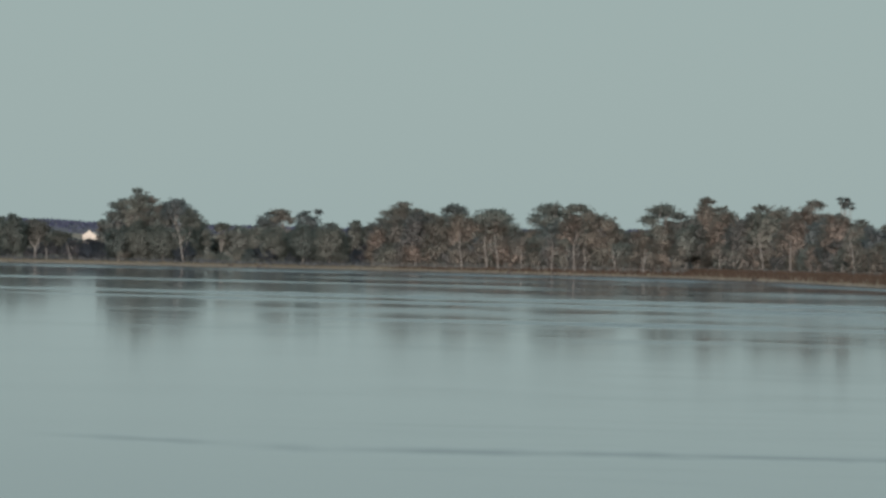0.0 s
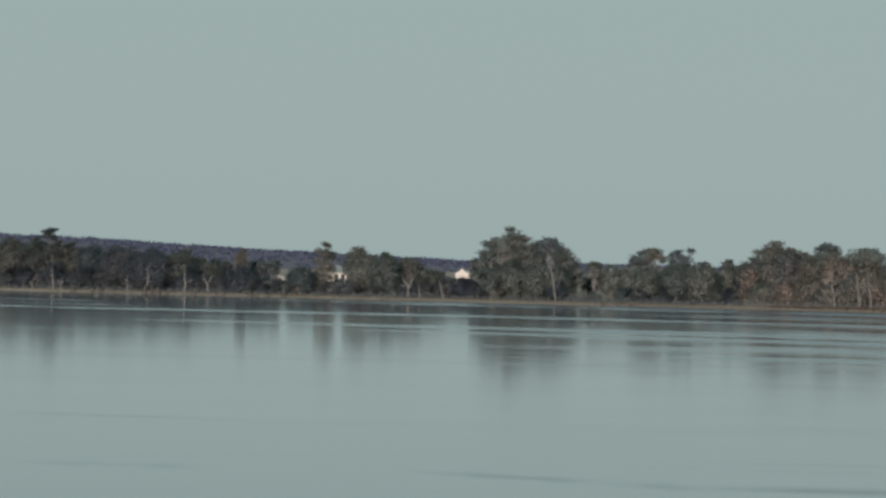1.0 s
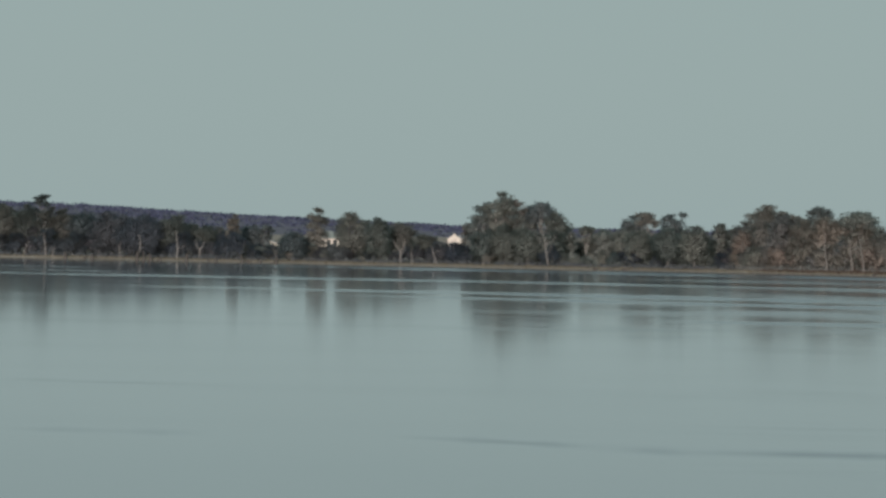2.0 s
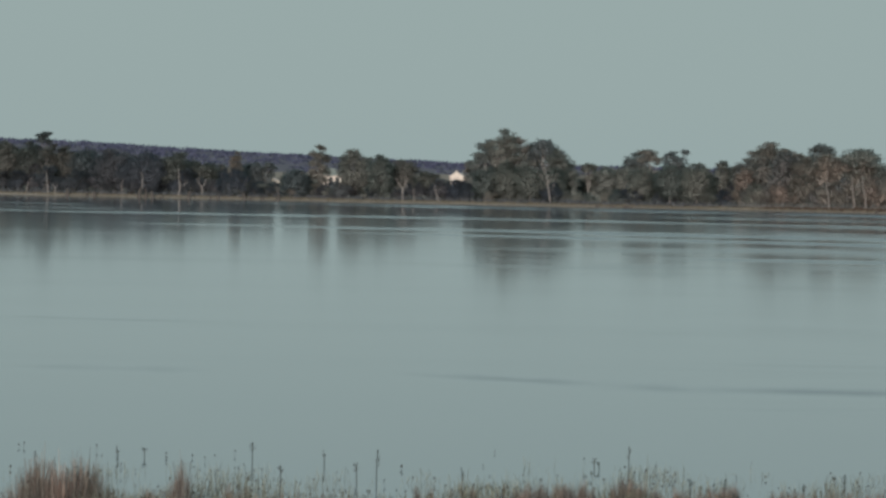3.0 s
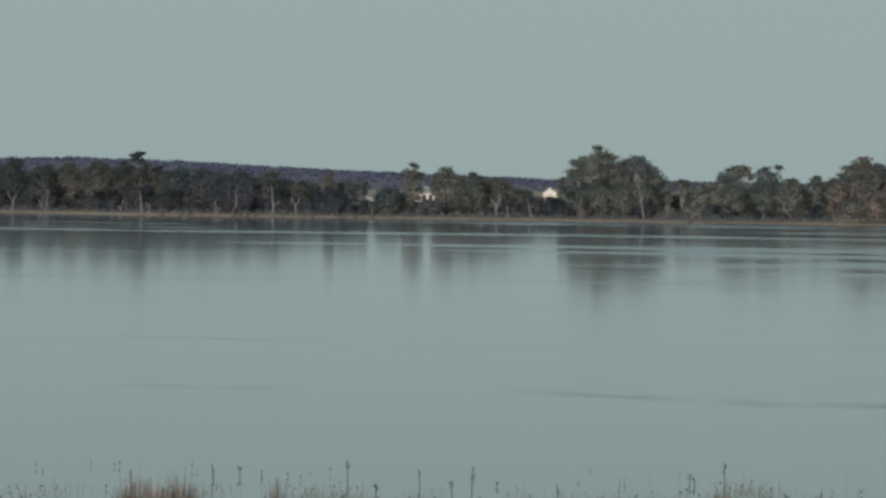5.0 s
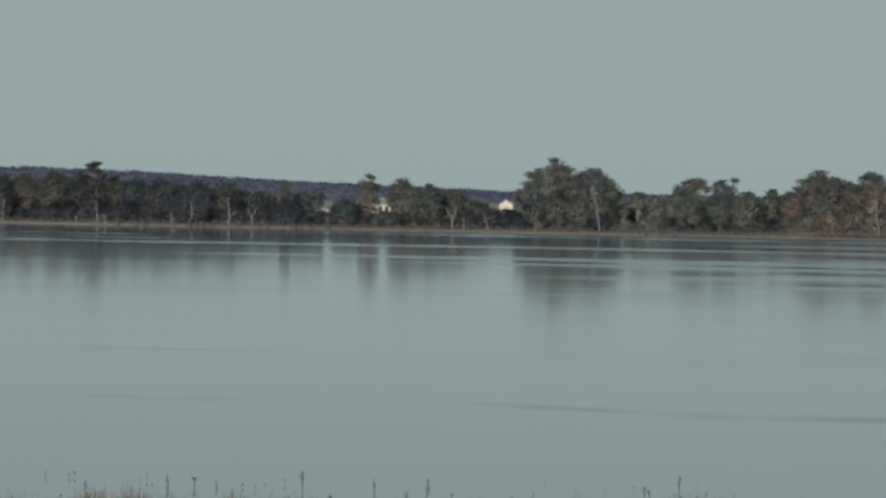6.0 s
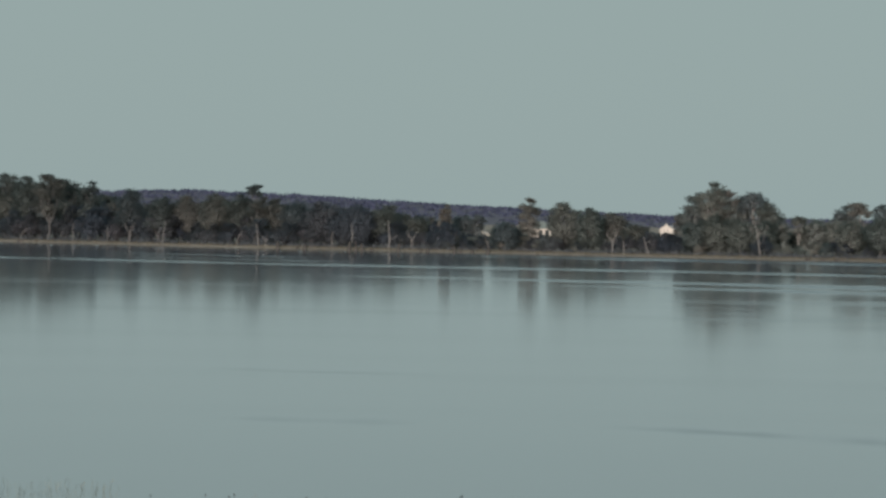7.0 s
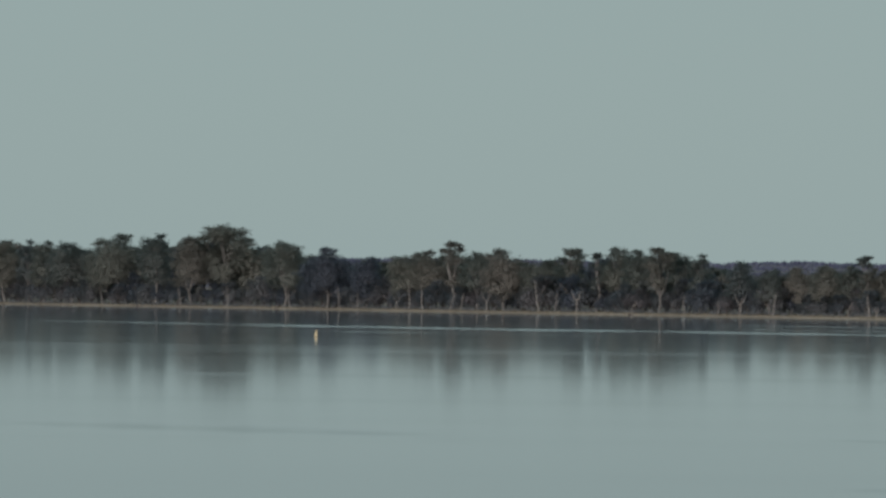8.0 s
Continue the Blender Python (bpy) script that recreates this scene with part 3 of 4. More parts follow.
while az < 9.6:
    if az > 2.4:
        off, h = rng.uniform(13, 18) + (20 if az > 5.6 else 0), rng.uniform(4.5, 8.0)
    elif az > -2.8:
        off, h = rng.uniform(11, 24), rng.uniform(2.8, 5.6)
    else:
        off, h = rng.uniform(16, 30), rng.uniform(5.0, 10.2) if az < -5.5 else rng.uniform(4.0, 8.0)
    if -0.66 < az < -0.30 or -1.95 < az < -1.55 or -2.5 < az < -2.2:
        h = rng.uniform(3.6, 4.2) if az > -1 else rng.uniform(2.6, 3.2)
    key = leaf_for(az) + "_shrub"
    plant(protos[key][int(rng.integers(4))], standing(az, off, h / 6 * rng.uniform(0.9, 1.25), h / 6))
    az += rng.uniform(0.09, 0.15)

az = 2.45
while az < 9.4:
    top = float(np.interp(az, SKY_AZ, SKY_H))
    h = top * rng.uniform(0.70, 0.97)
    plant(near_gums[int(rng.integers(3))], standing(az, rng.uniform(15, 21) + (22 if az > 5.6 else 0), h / 11 * rng.uniform(0.8, 1.1), h / 11))
    az += rng.uniform(0.14, 0.22)

# a close row of shrubs hides the foot of the houses behind
crest = {ob.name: max(v.co.z for c in ob.children for v in c.data.vertices) for key in ("dark_shrub", "gum_shrub") for ob in protos[key]}
for a0, count, top in ((-0.64, 7, 6.1), (-1.95, 8, 4.9), (-2.52, 6, 4.75)):
    for i in range(count):
        ob = protos[("dark_shrub", "gum_shrub")[int(a0 < -1 and rng.random() < 0.3)]][int(rng.integers(4))]
        off = rng.uniform(14, 20)
        plant(ob, standing(a0 + 0.05 * i, off, 0.9, (top + rng.uniform(-0.6, 0.2) - on_land(a0, off).z) / crest[ob.name]))

for az, h in ((-2.76, 7.2), (-2.64, 6.8)):
    plant(protos["dark_shrub"][int(rng.integers(4))], standing(az, 10.5, h / 7, h / 6))
az = 2.5
while az < 9.4:
    h = rng.uniform(4.0, 7.5)
    plant(protos[("dry_shrub", "gum_shrub")[int(rng.random() < 0.25)]][int(rng.integers(4))], standing(az, rng.uniform(12, 16) + (20 if az > 5.6 else 0), h / 6 * rng.uniform(0.65, 0.95), h / 6))
    az += rng.uniform(0.11, 0.18)

# shapes of which none was planted
for ob in [ob for kind in protos.values() for ob in kind] + near_gums:
    if ob.name not in used:
        for child in list(ob.children):
            bpy.data.objects.remove(child)
        bpy.data.objects.remove(ob)

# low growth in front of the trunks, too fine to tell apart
for low, leaf, a0, a1, count, name, label in ((True, SHADED_DARK_LEAF, -14.6, -4.3, 420, "undergrowth", "low scrub under the shore trees, darkened for canopy shade"), (False, SHADED_DARK_LEAF, -4.3, 2.4, 300, "scrub", "low scrub along the bank, dark haze-tinted leaf"),
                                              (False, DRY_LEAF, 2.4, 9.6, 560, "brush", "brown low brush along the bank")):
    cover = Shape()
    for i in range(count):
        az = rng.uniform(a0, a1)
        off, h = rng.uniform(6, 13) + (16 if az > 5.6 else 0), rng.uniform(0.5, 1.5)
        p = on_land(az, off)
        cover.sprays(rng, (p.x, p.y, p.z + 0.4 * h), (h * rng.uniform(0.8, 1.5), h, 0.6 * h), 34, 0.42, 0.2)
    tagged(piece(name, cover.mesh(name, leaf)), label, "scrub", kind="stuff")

# ---- dead trees standing at the water's edge ----


def dead_tree(rng, h, fork, label, slim=1.0, wood_mat=None, twigs=2, lean=None, form="pole"):
    """A crooked leafless trunk, straight, bowed or parting in two; each limb carries a few finer twigs."""
    wood_mat = wood_mat or BARE_WOOD
    ob = new("dead_tree")
    wood = Shape()
    r = (0.05 + 0.013 * h) * slim
    lean = rng.normal() * 0.10 if lean is None else lean
    top = Vector((lean * h, rng.normal() * 0.05 * h, h))
    bow = 0.16 * h if form == "bowed" else rng.normal() * 0.03 * h
    low = top * 0.3 + Vector((-bow * math.copysign(0.8, lean), 0, 0))
    mid = top * 0.62 + Vector((-bow * math.copysign(0.6, lean) + rng.normal() * 0.02 * h, 0, 0))
    if form == "parted":
        mid = top * 0.55
        wood.tube([(0, 0, -0.8), (0, 0, 0.2), mid * 0.5, mid], [r * 1.35, r * 1.15, r, r * 0.95], 7)
    else:
        wood.tube([(0, 0, -0.8), (0, 0, 0.2), low, mid, top], [r * 1.35, r * 1.1, r * 0.95, r * 0.75, r * 0.4], 7)
    piece("trunk", wood.mesh("trunk", wood_mat), ob)
    if form == "parted":
        for side in (-1, 1):
            arm = Shape()
            tip = mid + Vector((side * rng.uniform(0.20, 0.32) * h, rng.normal() * 0.05 * h, rng.uniform(0.42, 0.55) * h))
            elbow = mid.lerp(tip, 0.45) + Vector((side * 0.04 * h, 0, -0.02 * h))
            arm.tube([mid, elbow, tip], [r * 0.8, r * 0.6, r * 0.25], 6)
            arm.tube([elbow, elbow.lerp(tip, 0.6) + Vector((-side * 0.07 * h, 0, 0.05 * h))], [r * 0.4, r * 0.15], 4)
            piece("arm", arm.mesh("arm", wood_mat), ob)
    for i in range(fork):
        limb = Shape()
        root = low.lerp(mid, rng.uniform(0.0, 1.0))
        side = -1 if i % 2 else 1
        reach = rng.uniform(0.55, 1.25)
        tip = root + Vector((side * rng.uniform(0.14, 0.34) * h, rng.normal() * 0.1 * h, rng.uniform(0.14, 0.46) * h)) * reach
        elbow = root.lerp(tip, 0.5) + Vector((side * 0.05 * h, 0, -0.04 * h)) * reach
        limb.tube([root, elbow, tip], [r * 0.5, r * 0.36, r * 0.12], 5)
        for k in range(twigs):
            start = elbow.lerp(tip, rng.uniform(0.0, 0.6))
            end = start + Vector((rng.normal() * 0.12, rng.normal() * 0.08, rng.uniform(0.05, 0.22))) * h
            limb.tube([start, start.lerp(end, 0.5) + Vector((rng.normal() * 0.02 * h, 0, 0)), end], [r * 0.26, r * 0.18, r * 0.07], 4)
        piece("limb", limb.mesh("limb", wood_mat), ob)
    return tagged(ob, label, "dead tree", "dead trees along the water")


# direction, height, lean to the right, side limbs, form
DEAD = [(-12.67, 3.2, 0.0, 1, "parted"), (-12.36, 5.6, -0.22, 1, "pole"), (-11.57, 5.6, -0.15, 1, "pole"), (-11.10, 6.4, -0.04, 2, "pole"), (-10.47, 5.6, -0.05, 1, "pole"),
        (-9.97, 6.2, -0.06, 2, "pole"), (-9.78, 4.8, 0.0, 0, "pole"), (-9.39, 5.6, 0.1, 0, "parted"), (-9.25, 7.6, 0.0, 0, "pole"), (-9.12, 7.3, -0.07, 0, "pole"),
        (-8.83, 5.2, 0.28, 1, "bowed"), (-8.74, 5.0, 0.18, 0, "pole"), (-8.47, 6.8, -0.04, 0, "parted"), (-7.94, 8.8, -0.16, 1, "pole"), (-7.78, 5.0, 0.1, 1, "pole"),
        (-7.56, 8.2, 0.0, 1, "parted"), (-7.0, 3.8, 0.45, 1, "bowed"), (-6.47, 5.6, 0.0, 0, "pole"), (-6.13, 4.4, 0.0, 0, "pole"), (-5.90, 7.4, -0.03, 2, "parted"),
        (-5.57, 6.4, 0.14, 0, "pole"), (-4.81, 4.0, 0.26, 0, "bowed"), (-4.60, 6.1, -0.10, 0, "pole"), (-4.53, 4.0, 0.05, 0, "parted"), (-4.08, 2.3, 0.25, 0, "pole"),
        (-3.85, 4.4, 0.02, 0, "pole"), (-3.66, 6.4, 0.0, 0, "pole"), (-3.28, 7.4, -0.03, 1, "pole"), (-3.04, 6.6, -0.05, 0, "parted"), (-2.26, 3.6, -0.26, 1, "pole"),
        (-1.01, 8.3, -0.02, 1, "parted"), (-0.89, 3.6, -0.1, 0, "pole"), (-0.64, 4.8, -0.30, 1, "pole"), (5.14, 3.5, 0.0, 0, "pole")]
for az, h, lean, fork, form in DEAD:
    about = {"pole": "bare bleached dead gum trunk at the water's edge", "bowed": "bowed bleached dead gum leaning over the bank", "parted": "bleached dead gum parting in two bare arms"}[form]
    ob = dead_tree(rng, h * (0.66 if form == "parted" else 0.94) * (1.08 if az < -7 else 1.0), fork, about, 0.95 if form == "parted" else 0.82, DEAD_WOOD if az < -5 else BARE_WOOD, 2, lean, form)
    ob.matrix_basis = Matrix.Translation(on_land(az, rng.uniform(3, 8)))

BARE = (0.49, 3.31, 3.57, 3.68, 3.92, 4.22, 4.45, 4.56, 4.87, 5.15, 5.92, 6.08, 6.37, 6.49, 6.64, 6.83, 7.17, 7.30)
for az in BARE:
    ob = dead_tree(rng, rng.uniform(4.6, 9.0), int(rng.integers(3, 7)), "slender leafless pale gum with spreading limbs", 0.66, BARE_WOOD, 3)
    ob.name = "bare_tree"
    ob.matrix_basis = Matrix.Translation(on_land(az, rng.uniform(6, 8) + (18 if az > 5.6 else 0)))

# low stumps and drift logs along the edge
for az, length in ((-12.0, 1.6), (-10.6, 1.2), (-7.0, 2.0), (-4.2, 0.9), (-3.45, 1.1), (-2.95, 1.0), (-2.55, 1.4), (0.97, 1.3), (1.12, 1.5), (1.28, 2.2), (3.8, 1.2), (4.25, 1.6), (6.3, 1.8)):
    log = Shape()
    d = Vector((rng.uniform(0.6, 1), rng.normal() * 0.4, 0)).normalized() * length * 0.5
    log.tube([-d, -d * 0.3 + Vector((0, 0, 0.08)), d * 0.4, d + Vector((0, 0, rng.uniform(0.1, 0.6)))], [0.2, 0.26, 0.22, 0.1], 7)
    ob = piece("drift_log", log.mesh("drift_log", DARK_WOOD))
    p = on_land(az, 1.0)
    ob.matrix_basis = Matrix.Translation((p.x, p.y, max(0.12, p.z + 0.05)))
    tagged(ob, "dark wet drift log lying at the water's edge", "log", "drift logs")

# dark rotting stumps standing along the edge
for az, h in ((-4.40, 1.3), (-4.13, 0.9), (-3.68, 1.7), (-3.61, 0.9), (-3.54, 1.2), (-3.18, 1.4), (-2.88, 0.7), (-2.61, 1.0), (-2.43, 0.6), (-2.27, 1.1)):
    snag = Shape()
    x = rng.normal() * 0.12 * h
    snag.tube([(0, 0, -0.5), (0, 0, 0.05), (x * 0.5, 0, h * 0.5), (x, 0.02, h * 0.92), (x * 1.2, 0.03, h)], [0.44, 0.36, 0.29, 0.24, 0.1], 8)
    ob = piece("stump", snag.mesh("stump", DARK_WOOD))
    ob.matrix_basis = Matrix.Translation(on_land(az, 0.5)) @ Matrix.Scale(1.25, 4)
    tagged(ob, "dark rotting tree stump on the lake edge", "stump", "stumps along the edge")

# grass along the bank
bank = Shape()
n = 26000
azs = rng.uniform(-14.5, 9.5, n)
offs = rng.uniform(1.0, 10, n)
base = np.array([tuple(on_land(a, o)) for a, o in zip(azs, offs)])
hs = rng.uniform(0.12, 0.4, n) * np.interp(azs, (-14, 3, 7, 9), (0.7, 0.8, 0.8, 0.8))
tip = base + np.stack([rng.normal(size=n) * 0.25, rng.normal(size=n) * 0.2, hs], axis=1)
bank.blades(base - np.array((0, 0, 0.1)), tip, rng.uniform(0.08, 0.22, n))
tagged(piece("bank_grass", bank.mesh("bank_grass", STRAW)), "dry straw-coloured grass fringing the lake bank", "grass", kind="stuff")
rushes = Shape()
n = 16000
azs = rng.uniform(2.6, 9.6, n)
offs = rng.uniform(2.0, 26, n)
base = np.array([tuple(on_land(a, o)) for a, o in zip(azs, offs)])
tip = base + np.stack([rng.normal(size=n) * 0.2, rng.normal(size=n) * 0.2, rng.uniform(0.3, 0.9, n) * np.interp(azs, (2.6, 5, 7), (0.6, 1.0, 1.3))], axis=1)
rushes.blades(base - np.array((0, 0, 0.1)), tip, rng.uniform(0.08, 0.2, n))
tagged(piece("bank_rushes", rushes.mesh("bank_rushes", RUSH)), "rusty brown rushes along the headland bank", "rushes", kind="stuff")

# ---- houses behind the trees ----


def box(bm, lo, hi):
    c = [(lo[i] + hi[i]) / 2 for i in range(3)]
    s = [hi[i] - lo[i] for i in range(3)]
    bmesh.ops.create_cube(bm, size=1, matrix=Matrix.LocRotScale(c, None, s))


def prism(bm, outline, y0, y1):
    """An outline in x and z, drawn out along y."""
    a = [bm.verts.new((x, y0, z)) for x, z in outline]
    b = [bm.verts.new((x, y1, z)) for x, z in outline]
    bm.faces.new(a)
    bm.faces.new(list(reversed(b)))
    for i in range(len(a)):
        j = (i + 1) % len(a)
        bm.faces.new((a[j], a[i], b[i], b[j]))


def gabled_shed(width, depth, eaves, ridge, roof_mat, label):
    ob = new("shed")
    bm = bmesh.new()
    prism(bm, [(-width / 2, 0), (width / 2, 0), (width / 2, eaves), (0, ridge), (-width / 2, eaves)], 0, depth)
    wall = part("wall", bm, CREAM, ob)
    for s in (-1, 1):
        bm = bmesh.new()
        e = s * (width / 2 + 0.35)
        k = (ridge - eaves) / (width / 2)
        prism(bm, [(0, ridge + 0.04), (e, eaves - 0.35 * k + 0.04), (e, eaves - 0.35 * k + 0.20), (0, ridge + 0.20)], -0.35, depth + 0.35)
        part("roof", bm, roof_mat, ob)
    for x in (-width * 0.25, width * 0.25):
        bm = bmesh.new()
        box(bm, (x - 0.45, -0.05, 1.0), (x + 0.45, 0.05, 2.2))
        part("window", bm, GLASS_DARK, wall)
    return tagged(ob, label, "shed")


HOUSE_R = 1700.0
house = new("house")
bm = bmesh.new()
box(bm, (-2.4, 0, 0), (2.4, 6, 3.5))
wall = part("wall", bm, PLASTER, house)
bm = bmesh.new()
prism(bm, [(-2.2, 3.5), (1.5, 3.5), (1.1, 3.85), (0.35, 4.15), (-0.4, 5.0), (-1.15, 4.15), (-1.8, 3.85)], -0.05, 2.5)
part("gable", bm, PLASTER, house)
bm = bmesh.new()
vs = [bm.verts.new(p) for p in ((-2.8, -0.03, 3.5), (2.8, -0.03, 3.5), (2.8, 6.5, 3.5), (-2.8, 6.5, 3.5), (-1.2, 3.0, 4.6), (1.2, 3.0, 4.6))]
for f in ((0, 1, 5, 4), (1, 2, 5), (2, 3, 4, 5), (3, 0, 4), (3, 2, 1, 0)):
    bm.faces.new([vs[i] for i in f])
part("roof", bm, IRON_GREY, house)
EDGE = ((0.0, 5.02), (0.77, 4.15), (1.5, 3.85), (2.0, 3.42))
for side in (-1, 1):
    slope = [(-0.4 + side * x, z) for x, z in EDGE] + [(-0.4 + side * x, z + 0.10) for x, z in reversed(EDGE)]
    bm = bmesh.new()
    prism(bm, slope, -0.15, 2.5)
    part("barge_board", bm, PLASTER, house)
for x in (-1.3, 1.3):
    bm = bmesh.new()
    box(bm, (x - 0.4, -0.05, 0.9), (x + 0.4, 0.05, 2.1))
    part("window", bm, GLASS_DARK, wall)
house.matrix_basis = Matrix.Translation(at(-0.455, HOUSE_R, 2.6)) @ Matrix.Rotation(radians(-4), 4, "Z")
tagged(house, "white house with a small gable half hidden by trees", "house")
far_house = new("house")
bm = bmesh.new()
box(bm, (-3.0, 0, 0), (3.0, 6, 3.0))
wall = part("wall", bm, PLASTER, far_house)
bm = bmesh.new()
vs = [bm.verts.new(p) for p in ((-3.5, -0.7, 3.0), (3.5, -0.7, 3.0), (3.5, 6.7, 3.0), (-3.5, 6.7, 3.0), (-1.0, 3.0, 5.2), (1.0, 3.0, 5.2))]
for f in ((0, 1, 5, 4), (1, 2, 5), (2, 3, 4, 5), (3, 0, 4), (3, 2, 1, 0)):
    bm.faces.new([vs[i] for i in f])
part("roof", bm, ROOF_GREEN, far_house, "pale green iron hip roof")
for x in (-1.9, 0.0, 1.9):
    bm = bmesh.new()
    box(bm, (x - 0.6, -0.06, 0.9), (x + 0.6, 0.06, 2.6))
    part("window", bm, GLASS_DARK, wall)
far_house.matrix_basis = Matrix.Translation(at(-1.74, HOUSE_R, 2.6))
tagged(far_house, "white house with a pale green hip roof among trees", "house")
shed = gabled_shed(6.0, 4.0, 2.2, 3.2, ROOF_GREEN, "low pale farm shed behind the shrubs")
shed.matrix_basis = Matrix.Translation(at(-2.36, HOUSE_R - 40, 1.6))

# ---- buoy ----


def lathe(bm, profile, n=16):
    rings = [[bm.verts.new((r * math.cos(2 * math.pi * k / n), r * math.sin(2 * math.pi * k / n), z)) for k in range(n)] for r, z in profile]
    for a, b in zip(rings, rings[1:]):
        for k in range(n):
            bm.faces.new((a[k], a[(k + 1) % n], b[(k + 1) % n], b[k]))
    bm.faces.new(list(reversed(rings[0])))
    bm.faces.new(rings[-1])


buoy = new("buoy")
bm = bmesh.new()
lathe(bm, [(0.16, -0.4), (0.25, -0.2), (0.28, 0.05), (0.26, 0.2), (0.21, 0.4), (0.18, 0.6), (0.17, 0.75)])
part("float", bm, YELLOW, buoy, "yellow plastic float")
bm = bmesh.new()
lathe(bm, [(0.05, 0.75), (0.13, 0.79), (0.17, 0.90), (0.13, 1.01), (0.04, 1.06)])
part("topmark", bm, YELLOW, buoy)
bm = bmesh.new()
lathe(bm, [(0.285, 0.02), (0.30, 0.06), (0.285, 0.10)])
part("collar", bm, DARK_WOOD, buoy)
buoy.matrix_basis = Matrix.Translation(at(-10.2, 885.0, 0.0)) @ Matrix.Rotation(radians(4), 4, "Y")
tagged(buoy, "yellow marker buoy floating upright on the lake", "buoy")

# ---- reeds in the near shallows ----


def tussock(rng, h, w, label):
    """A fan of fine stalks from one crown: upright in the middle, splayed and shorter at the sides."""
    n = 96
    a, rr = rng.uniform(0, 6.28, n), 0.5 * w * np.abs(rng.normal(size=n)) * 0.55
    base = np.stack([rr * np.cos(a), rr * np.sin(a), np.full(n, -0.25)], axis=1)
    fall = np.clip(1.08 - 0.75 * rr / (0.5 * w), 0.25, 1.1)
    splay = 1.0 + rng.uniform(0.2, 1.0, n)[:, None]
    tip = base * np.array((1, 1, 0)) * splay + np.stack([rng.normal(size=n) * 0.08, rng.normal(size=n) * 0.06, h * fall * rng.uniform(0.25, 1.0, n) ** 0.8], axis=1)
    tall = rng.random(n) < 0.06
    tip[tall, 2] *= 1.35
    s = Shape()
    s.tube([(0, 0, -0.45), (0, 0, -0.2), (0, 0, -0.05), (0, 0, 0.0)], [w * 0.3, w * 0.5, w * 0.4, w * 0.1], 9)
    s.blades(base, tip, rng.uniform(0.006, 0.013, n))
    return tagged(piece("sedge_tussock", s.mesh("sedge_tussock", SEDGE)), label, "sedge", "sedge tussocks")


tufts = [tussock(rng, 0.80, 0.62, "brown dry sedge tussock standing in shallow water") for i in range(5)]
# bands of tussocks: from direction, to direction, distance, count, height
for a0, a1, r, count, size in ((-4.82, -4.42, 150, 9, 1.4), (-4.42, -4.0, 150, 9, 1.4), (-3.33, -3.10, 150, 4, 1.35), (-2.75, -2.6, 148, 2, 0.8), (-5.6, -4.9, 147, 8, 0.7), (-4.0, -3.3, 148, 6, 0.6), (0.15, 0.95, 153, 24, 0.62), (1.15, 1.50, 153, 13, 0.76),
                               (1.5, 2.45, 153, 28, 0.6), (2.75, 3.8, 151, 34, 0.62), (3.8, 5.6, 151, 40, 0.62), (-0.9, 0.1, 154, 14, 0.42), (-2.9, -1.0, 149, 10, 0.42), (0.9, 5.0, 152, 24, 0.42)):
    for i in range(count):
        az = rng.uniform(a0, a1)
        m = Matrix.LocRotScale(at(az, r + rng.normal() * 1.2, 0), Euler((0, 0, rng.uniform(0, 6.28))), (size * rng.uniform(0.7, 1.15),) * 2 + (size * rng.uniform(0.6, 1.15),))
        plant(tufts[int(rng.integers(5))], m)
reeds = Shape()
n = 17000
azs = rng.uniform(-6.2, 6.0, n)
ds = np.interp(azs, (-6.2, -1.3, -0.4, 2.3, 3.0, 6.0), (146.5, 147.5, 153.0, 152.5, 150.0, 150.0)) + 17 * rng.random(n) ** 2.0
drift = np.array([noise.noise(Vector((a * 1.3, d * 0.10, 4.0))) + 0.6 * noise.noise(Vector((a * 5.0, d * 0.5, 1.0))) for a, d in zip(azs, ds)])
keep = drift + rng.uniform(-0.5, 0.25, n) - (ds - 150) * 0.022 > -0.16
azs, ds = azs[keep], ds[keep]
# a thin, patchy stand further out
far_az = np.concatenate([rng.normal(c, 0.22, k) for c, k in ((-8.1, 24), (-7.5, 30), (-6.75, 60), (-6.3, 40))])
azs, ds = np.concatenate([azs, far_az]), np.concatenate([ds, rng.uniform(175, 184, len(far_az))])
n = len(azs)
base = np.array([tuple(at(a, d, -0.2)) for a, d in zip(azs, ds)])
hs = 0.2 + rng.uniform(0.08, 0.48, n) * np.where(rng.random(n) < 0.08, 1.35, 0.8)
tip = base + np.stack([rng.normal(size=n) * 0.10, rng.normal(size=n) * 0.10, hs], axis=1)
knee = base + (tip - base) * rng.uniform(0.5, 0.75, n)[:, None] + rng.normal(size=(n, 3)) * np.array((0.025, 0.025, 0.0))
reeds.blades(base, knee, rng.uniform(0.006, 0.013, n))
reeds.blades(knee, tip, rng.uniform(0.004, 0.009, n))
tagged(piece("reed_stalks", reeds.mesh("reed_stalks", REED)), "thin pale reed stalks standing in shallow water", "reeds", kind="stuff")
# broken stalks lying on the water among the standing ones
litter = Shape()
for i in range(130):
    az, r = rng.uniform(-5.6, 5.0), 151.5 + rng.normal() * 1.6
    p, half = at(az, r, 0.008), rng.uniform(0.03, 0.14)
    d = Vector((rng.uniform(0.8, 1.0), rng.normal() * 0.5, 0)) * half
    litter.tube([tuple(p - d), tuple(p + Vector((0, 0, 0.006))), tuple(p + d)], [0.004, 0.007, 0.003], 4)
tagged(piece("reed_litter", litter.mesh("reed_litter", HEAD)), "dark broken reed stalks lying on the shallow water", "reeds", kind="stuff")
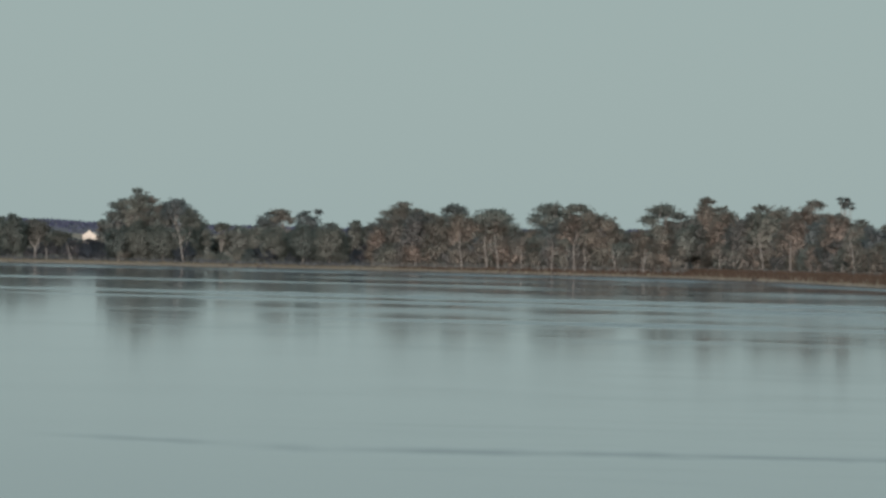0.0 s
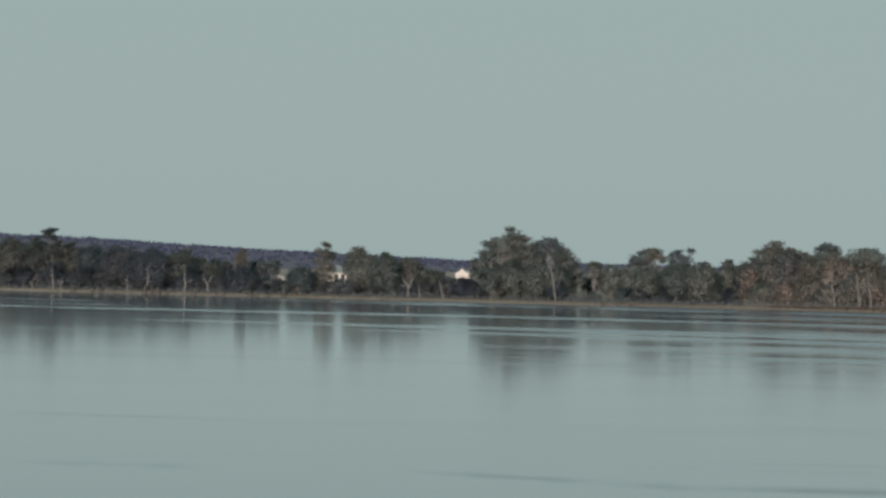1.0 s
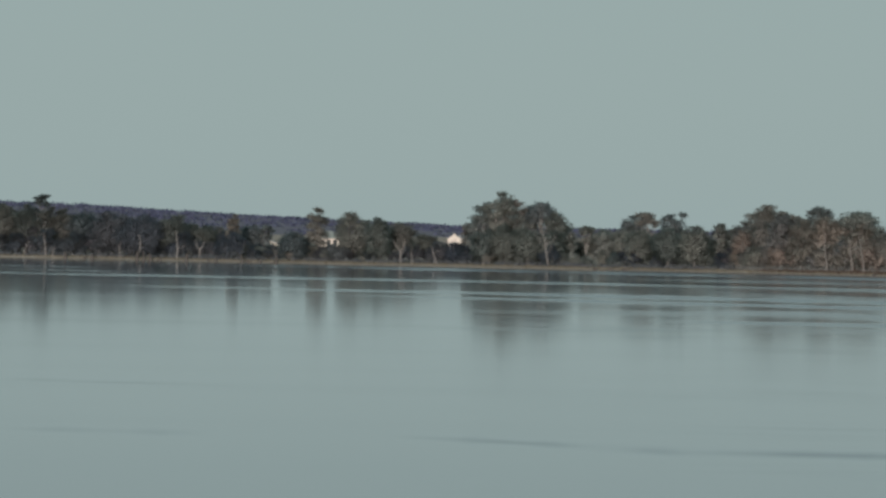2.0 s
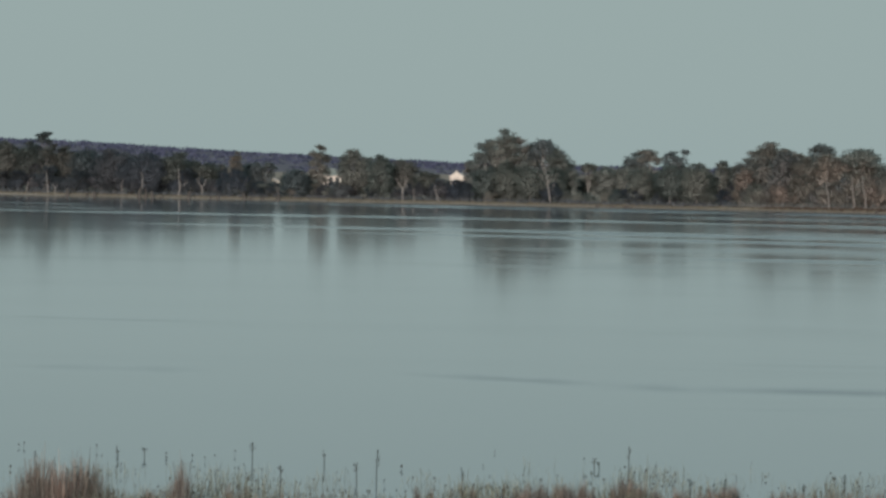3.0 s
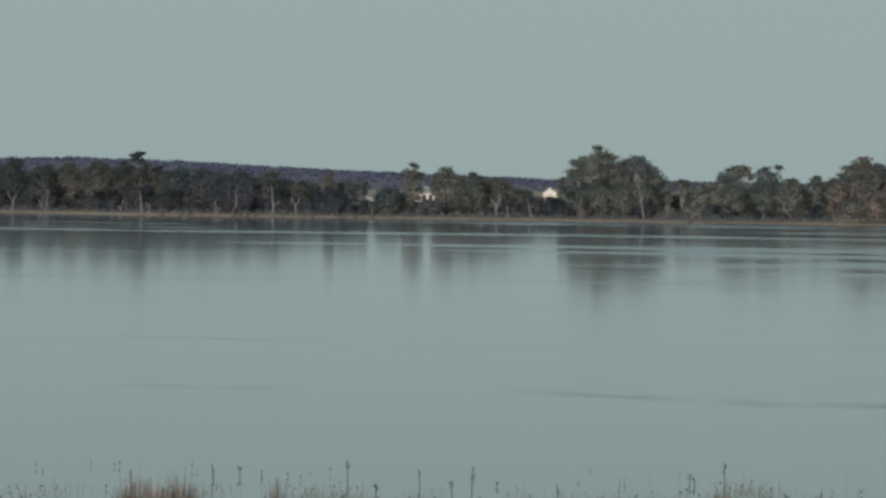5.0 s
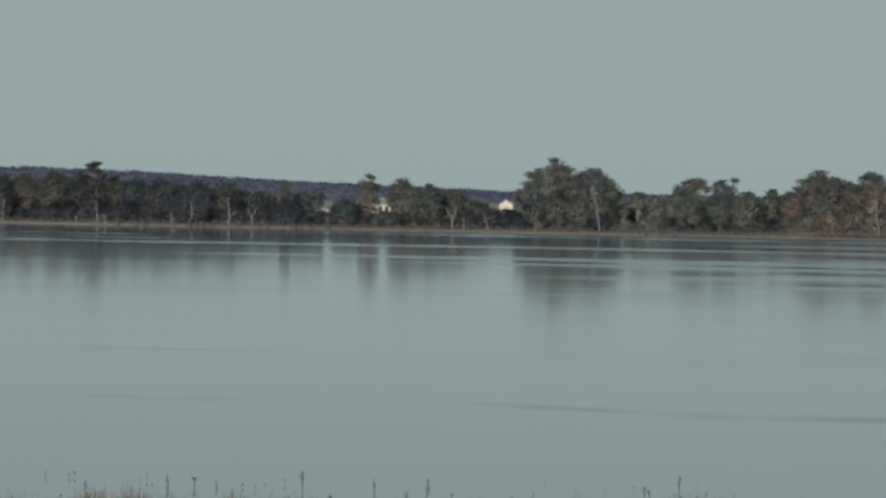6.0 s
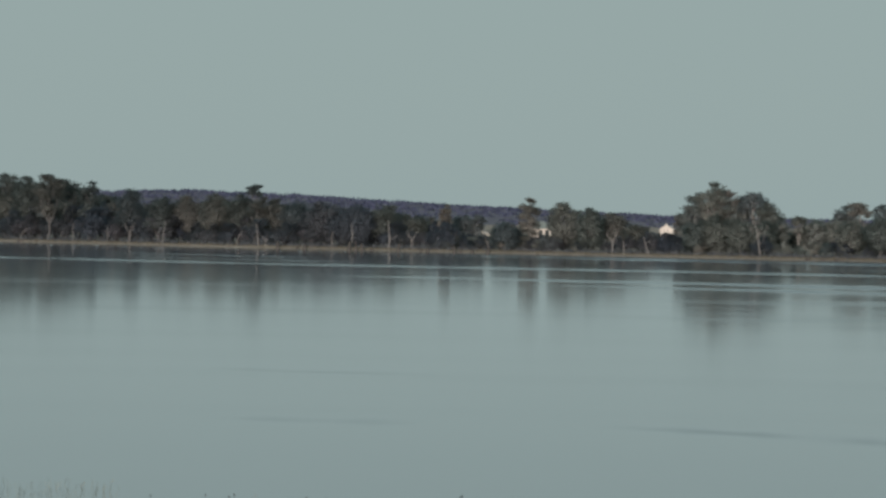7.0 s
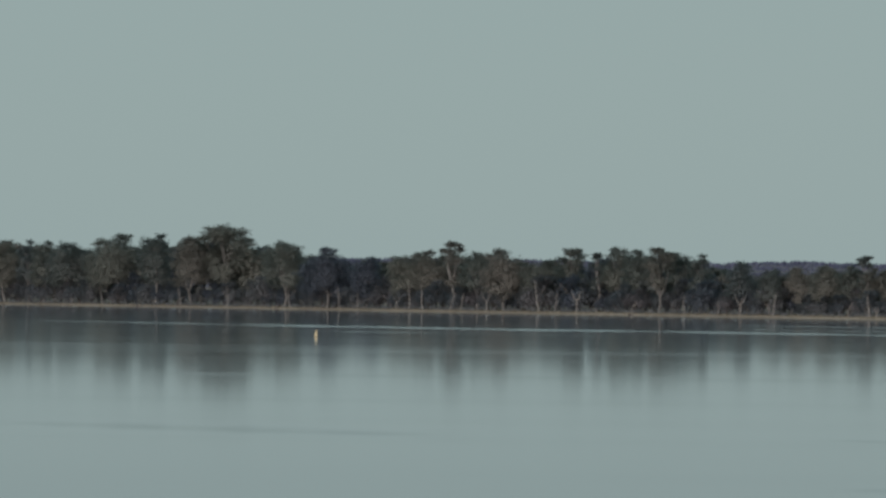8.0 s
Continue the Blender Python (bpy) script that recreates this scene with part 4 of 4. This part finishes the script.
# small dark seed heads on some of the stalks, and pads floating out in front
heads = Shape()
for i in rng.choice(n - len(far_az), 380, replace=False):
    heads.sprays(rng, tuple(tip[i]), (0.018, 0.018, 0.045), 7, 0.05, 0.2)
for i in range(34):
    p = at(rng.uniform(-6, 5.5), rng.uniform(158, 178), rng.uniform(0.03, 0.2))
    heads.sprays(rng, tuple(p), (0.025, 0.025, 0.05), 8, 0.05, 0.2)
    heads.tube([(p.x, p.y, -0.2), tuple(p)], [0.005, 0.004], 3)
tagged(piece("seed_heads", heads.mesh("seed_heads", HEAD)), "small dark seed heads on the reed stalks", "seed heads", kind="stuff")


def weed_stalk(rng, h, leaves, label):
    ob = new("weed_stalk")
    stem = Shape()
    bend = rng.normal() * 0.05 * h
    stem.tube([(0, 0, -0.3), (bend * 0.3, 0, h * 0.5), (bend, 0, h * 0.9)], [0.014, 0.012, 0.008], 5)
    piece("stem", stem.mesh("stem", HEAD), ob)
    head = Shape()
    for i in range(int(rng.integers(3, 7))):
        z = h * rng.uniform(0.45, 0.9)
        x = bend * z / h
        dx, dz = rng.choice((-1, 1)) * rng.uniform(0.015, 0.07), rng.uniform(0.04, 0.12)
        head.tube([(x, 0, z), (x + dx * 0.7, 0, z + dz * 0.5), (x + dx, rng.normal() * 0.02, z + dz)], [0.006, 0.005, 0.003], 3)
        head.sprays(rng, (x + dx, 0, z + dz), (0.010, 0.010, 0.025), 5, 0.035, 0.2)
    head.sprays(rng, (bend, 0, h * 0.90), (0.014, 0.014, h * 0.10), 18, 0.035, 0.2)
    piece("seed_head", head.mesh("seed_head", HEAD), ob)
    for i in range(leaves):
        leaf = Shape()
        z = h * rng.uniform(0.45, 0.85)
        s = rng.choice((-1, 1))
        leaf.blades([(bend * 0.6, 0, z), (bend * 0.6, 0, z + 0.01)], [(bend * 0.6 + s * 0.10, 0, z + 0.08), (bend * 0.6 + s * 0.12, 0.02, z + 0.05)], [0.012, 0.010])
        piece("leaf", leaf.mesh("leaf", HEAD), ob)
    return tagged(ob, label, "weed", "tall weed stalks")


for az, r, h, leaves in ((1.33, 163, 1.05, 1), (-1.23, 160, 1.0, 3), (-2.49, 170, 0.62, 4), (-1.76, 168, 0.42, 0), (-1.43, 161, 0.5, 2), (1.96, 155, 0.55, 1), (3.52, 156, 0.72, 1), (0.98, 170, 0.26, 1),
                         (1.03, 169, 0.22, 0), (-3.58, 172, 0.30, 2), (-3.85, 171, 0.24, 1), (2.3, 154, 0.62, 2), (-4.25, 152, 0.6, 2), (-0.35, 158, 0.6, 2), (3.1, 153, 0.6, 1), (-2.2, 158, 0.6, 2)):
    ob = weed_stalk(rng, h, leaves, "dark dry weed stalk with a seed head in the shallows")
    ob.matrix_basis = Matrix.Translation(at(az, r, 0))
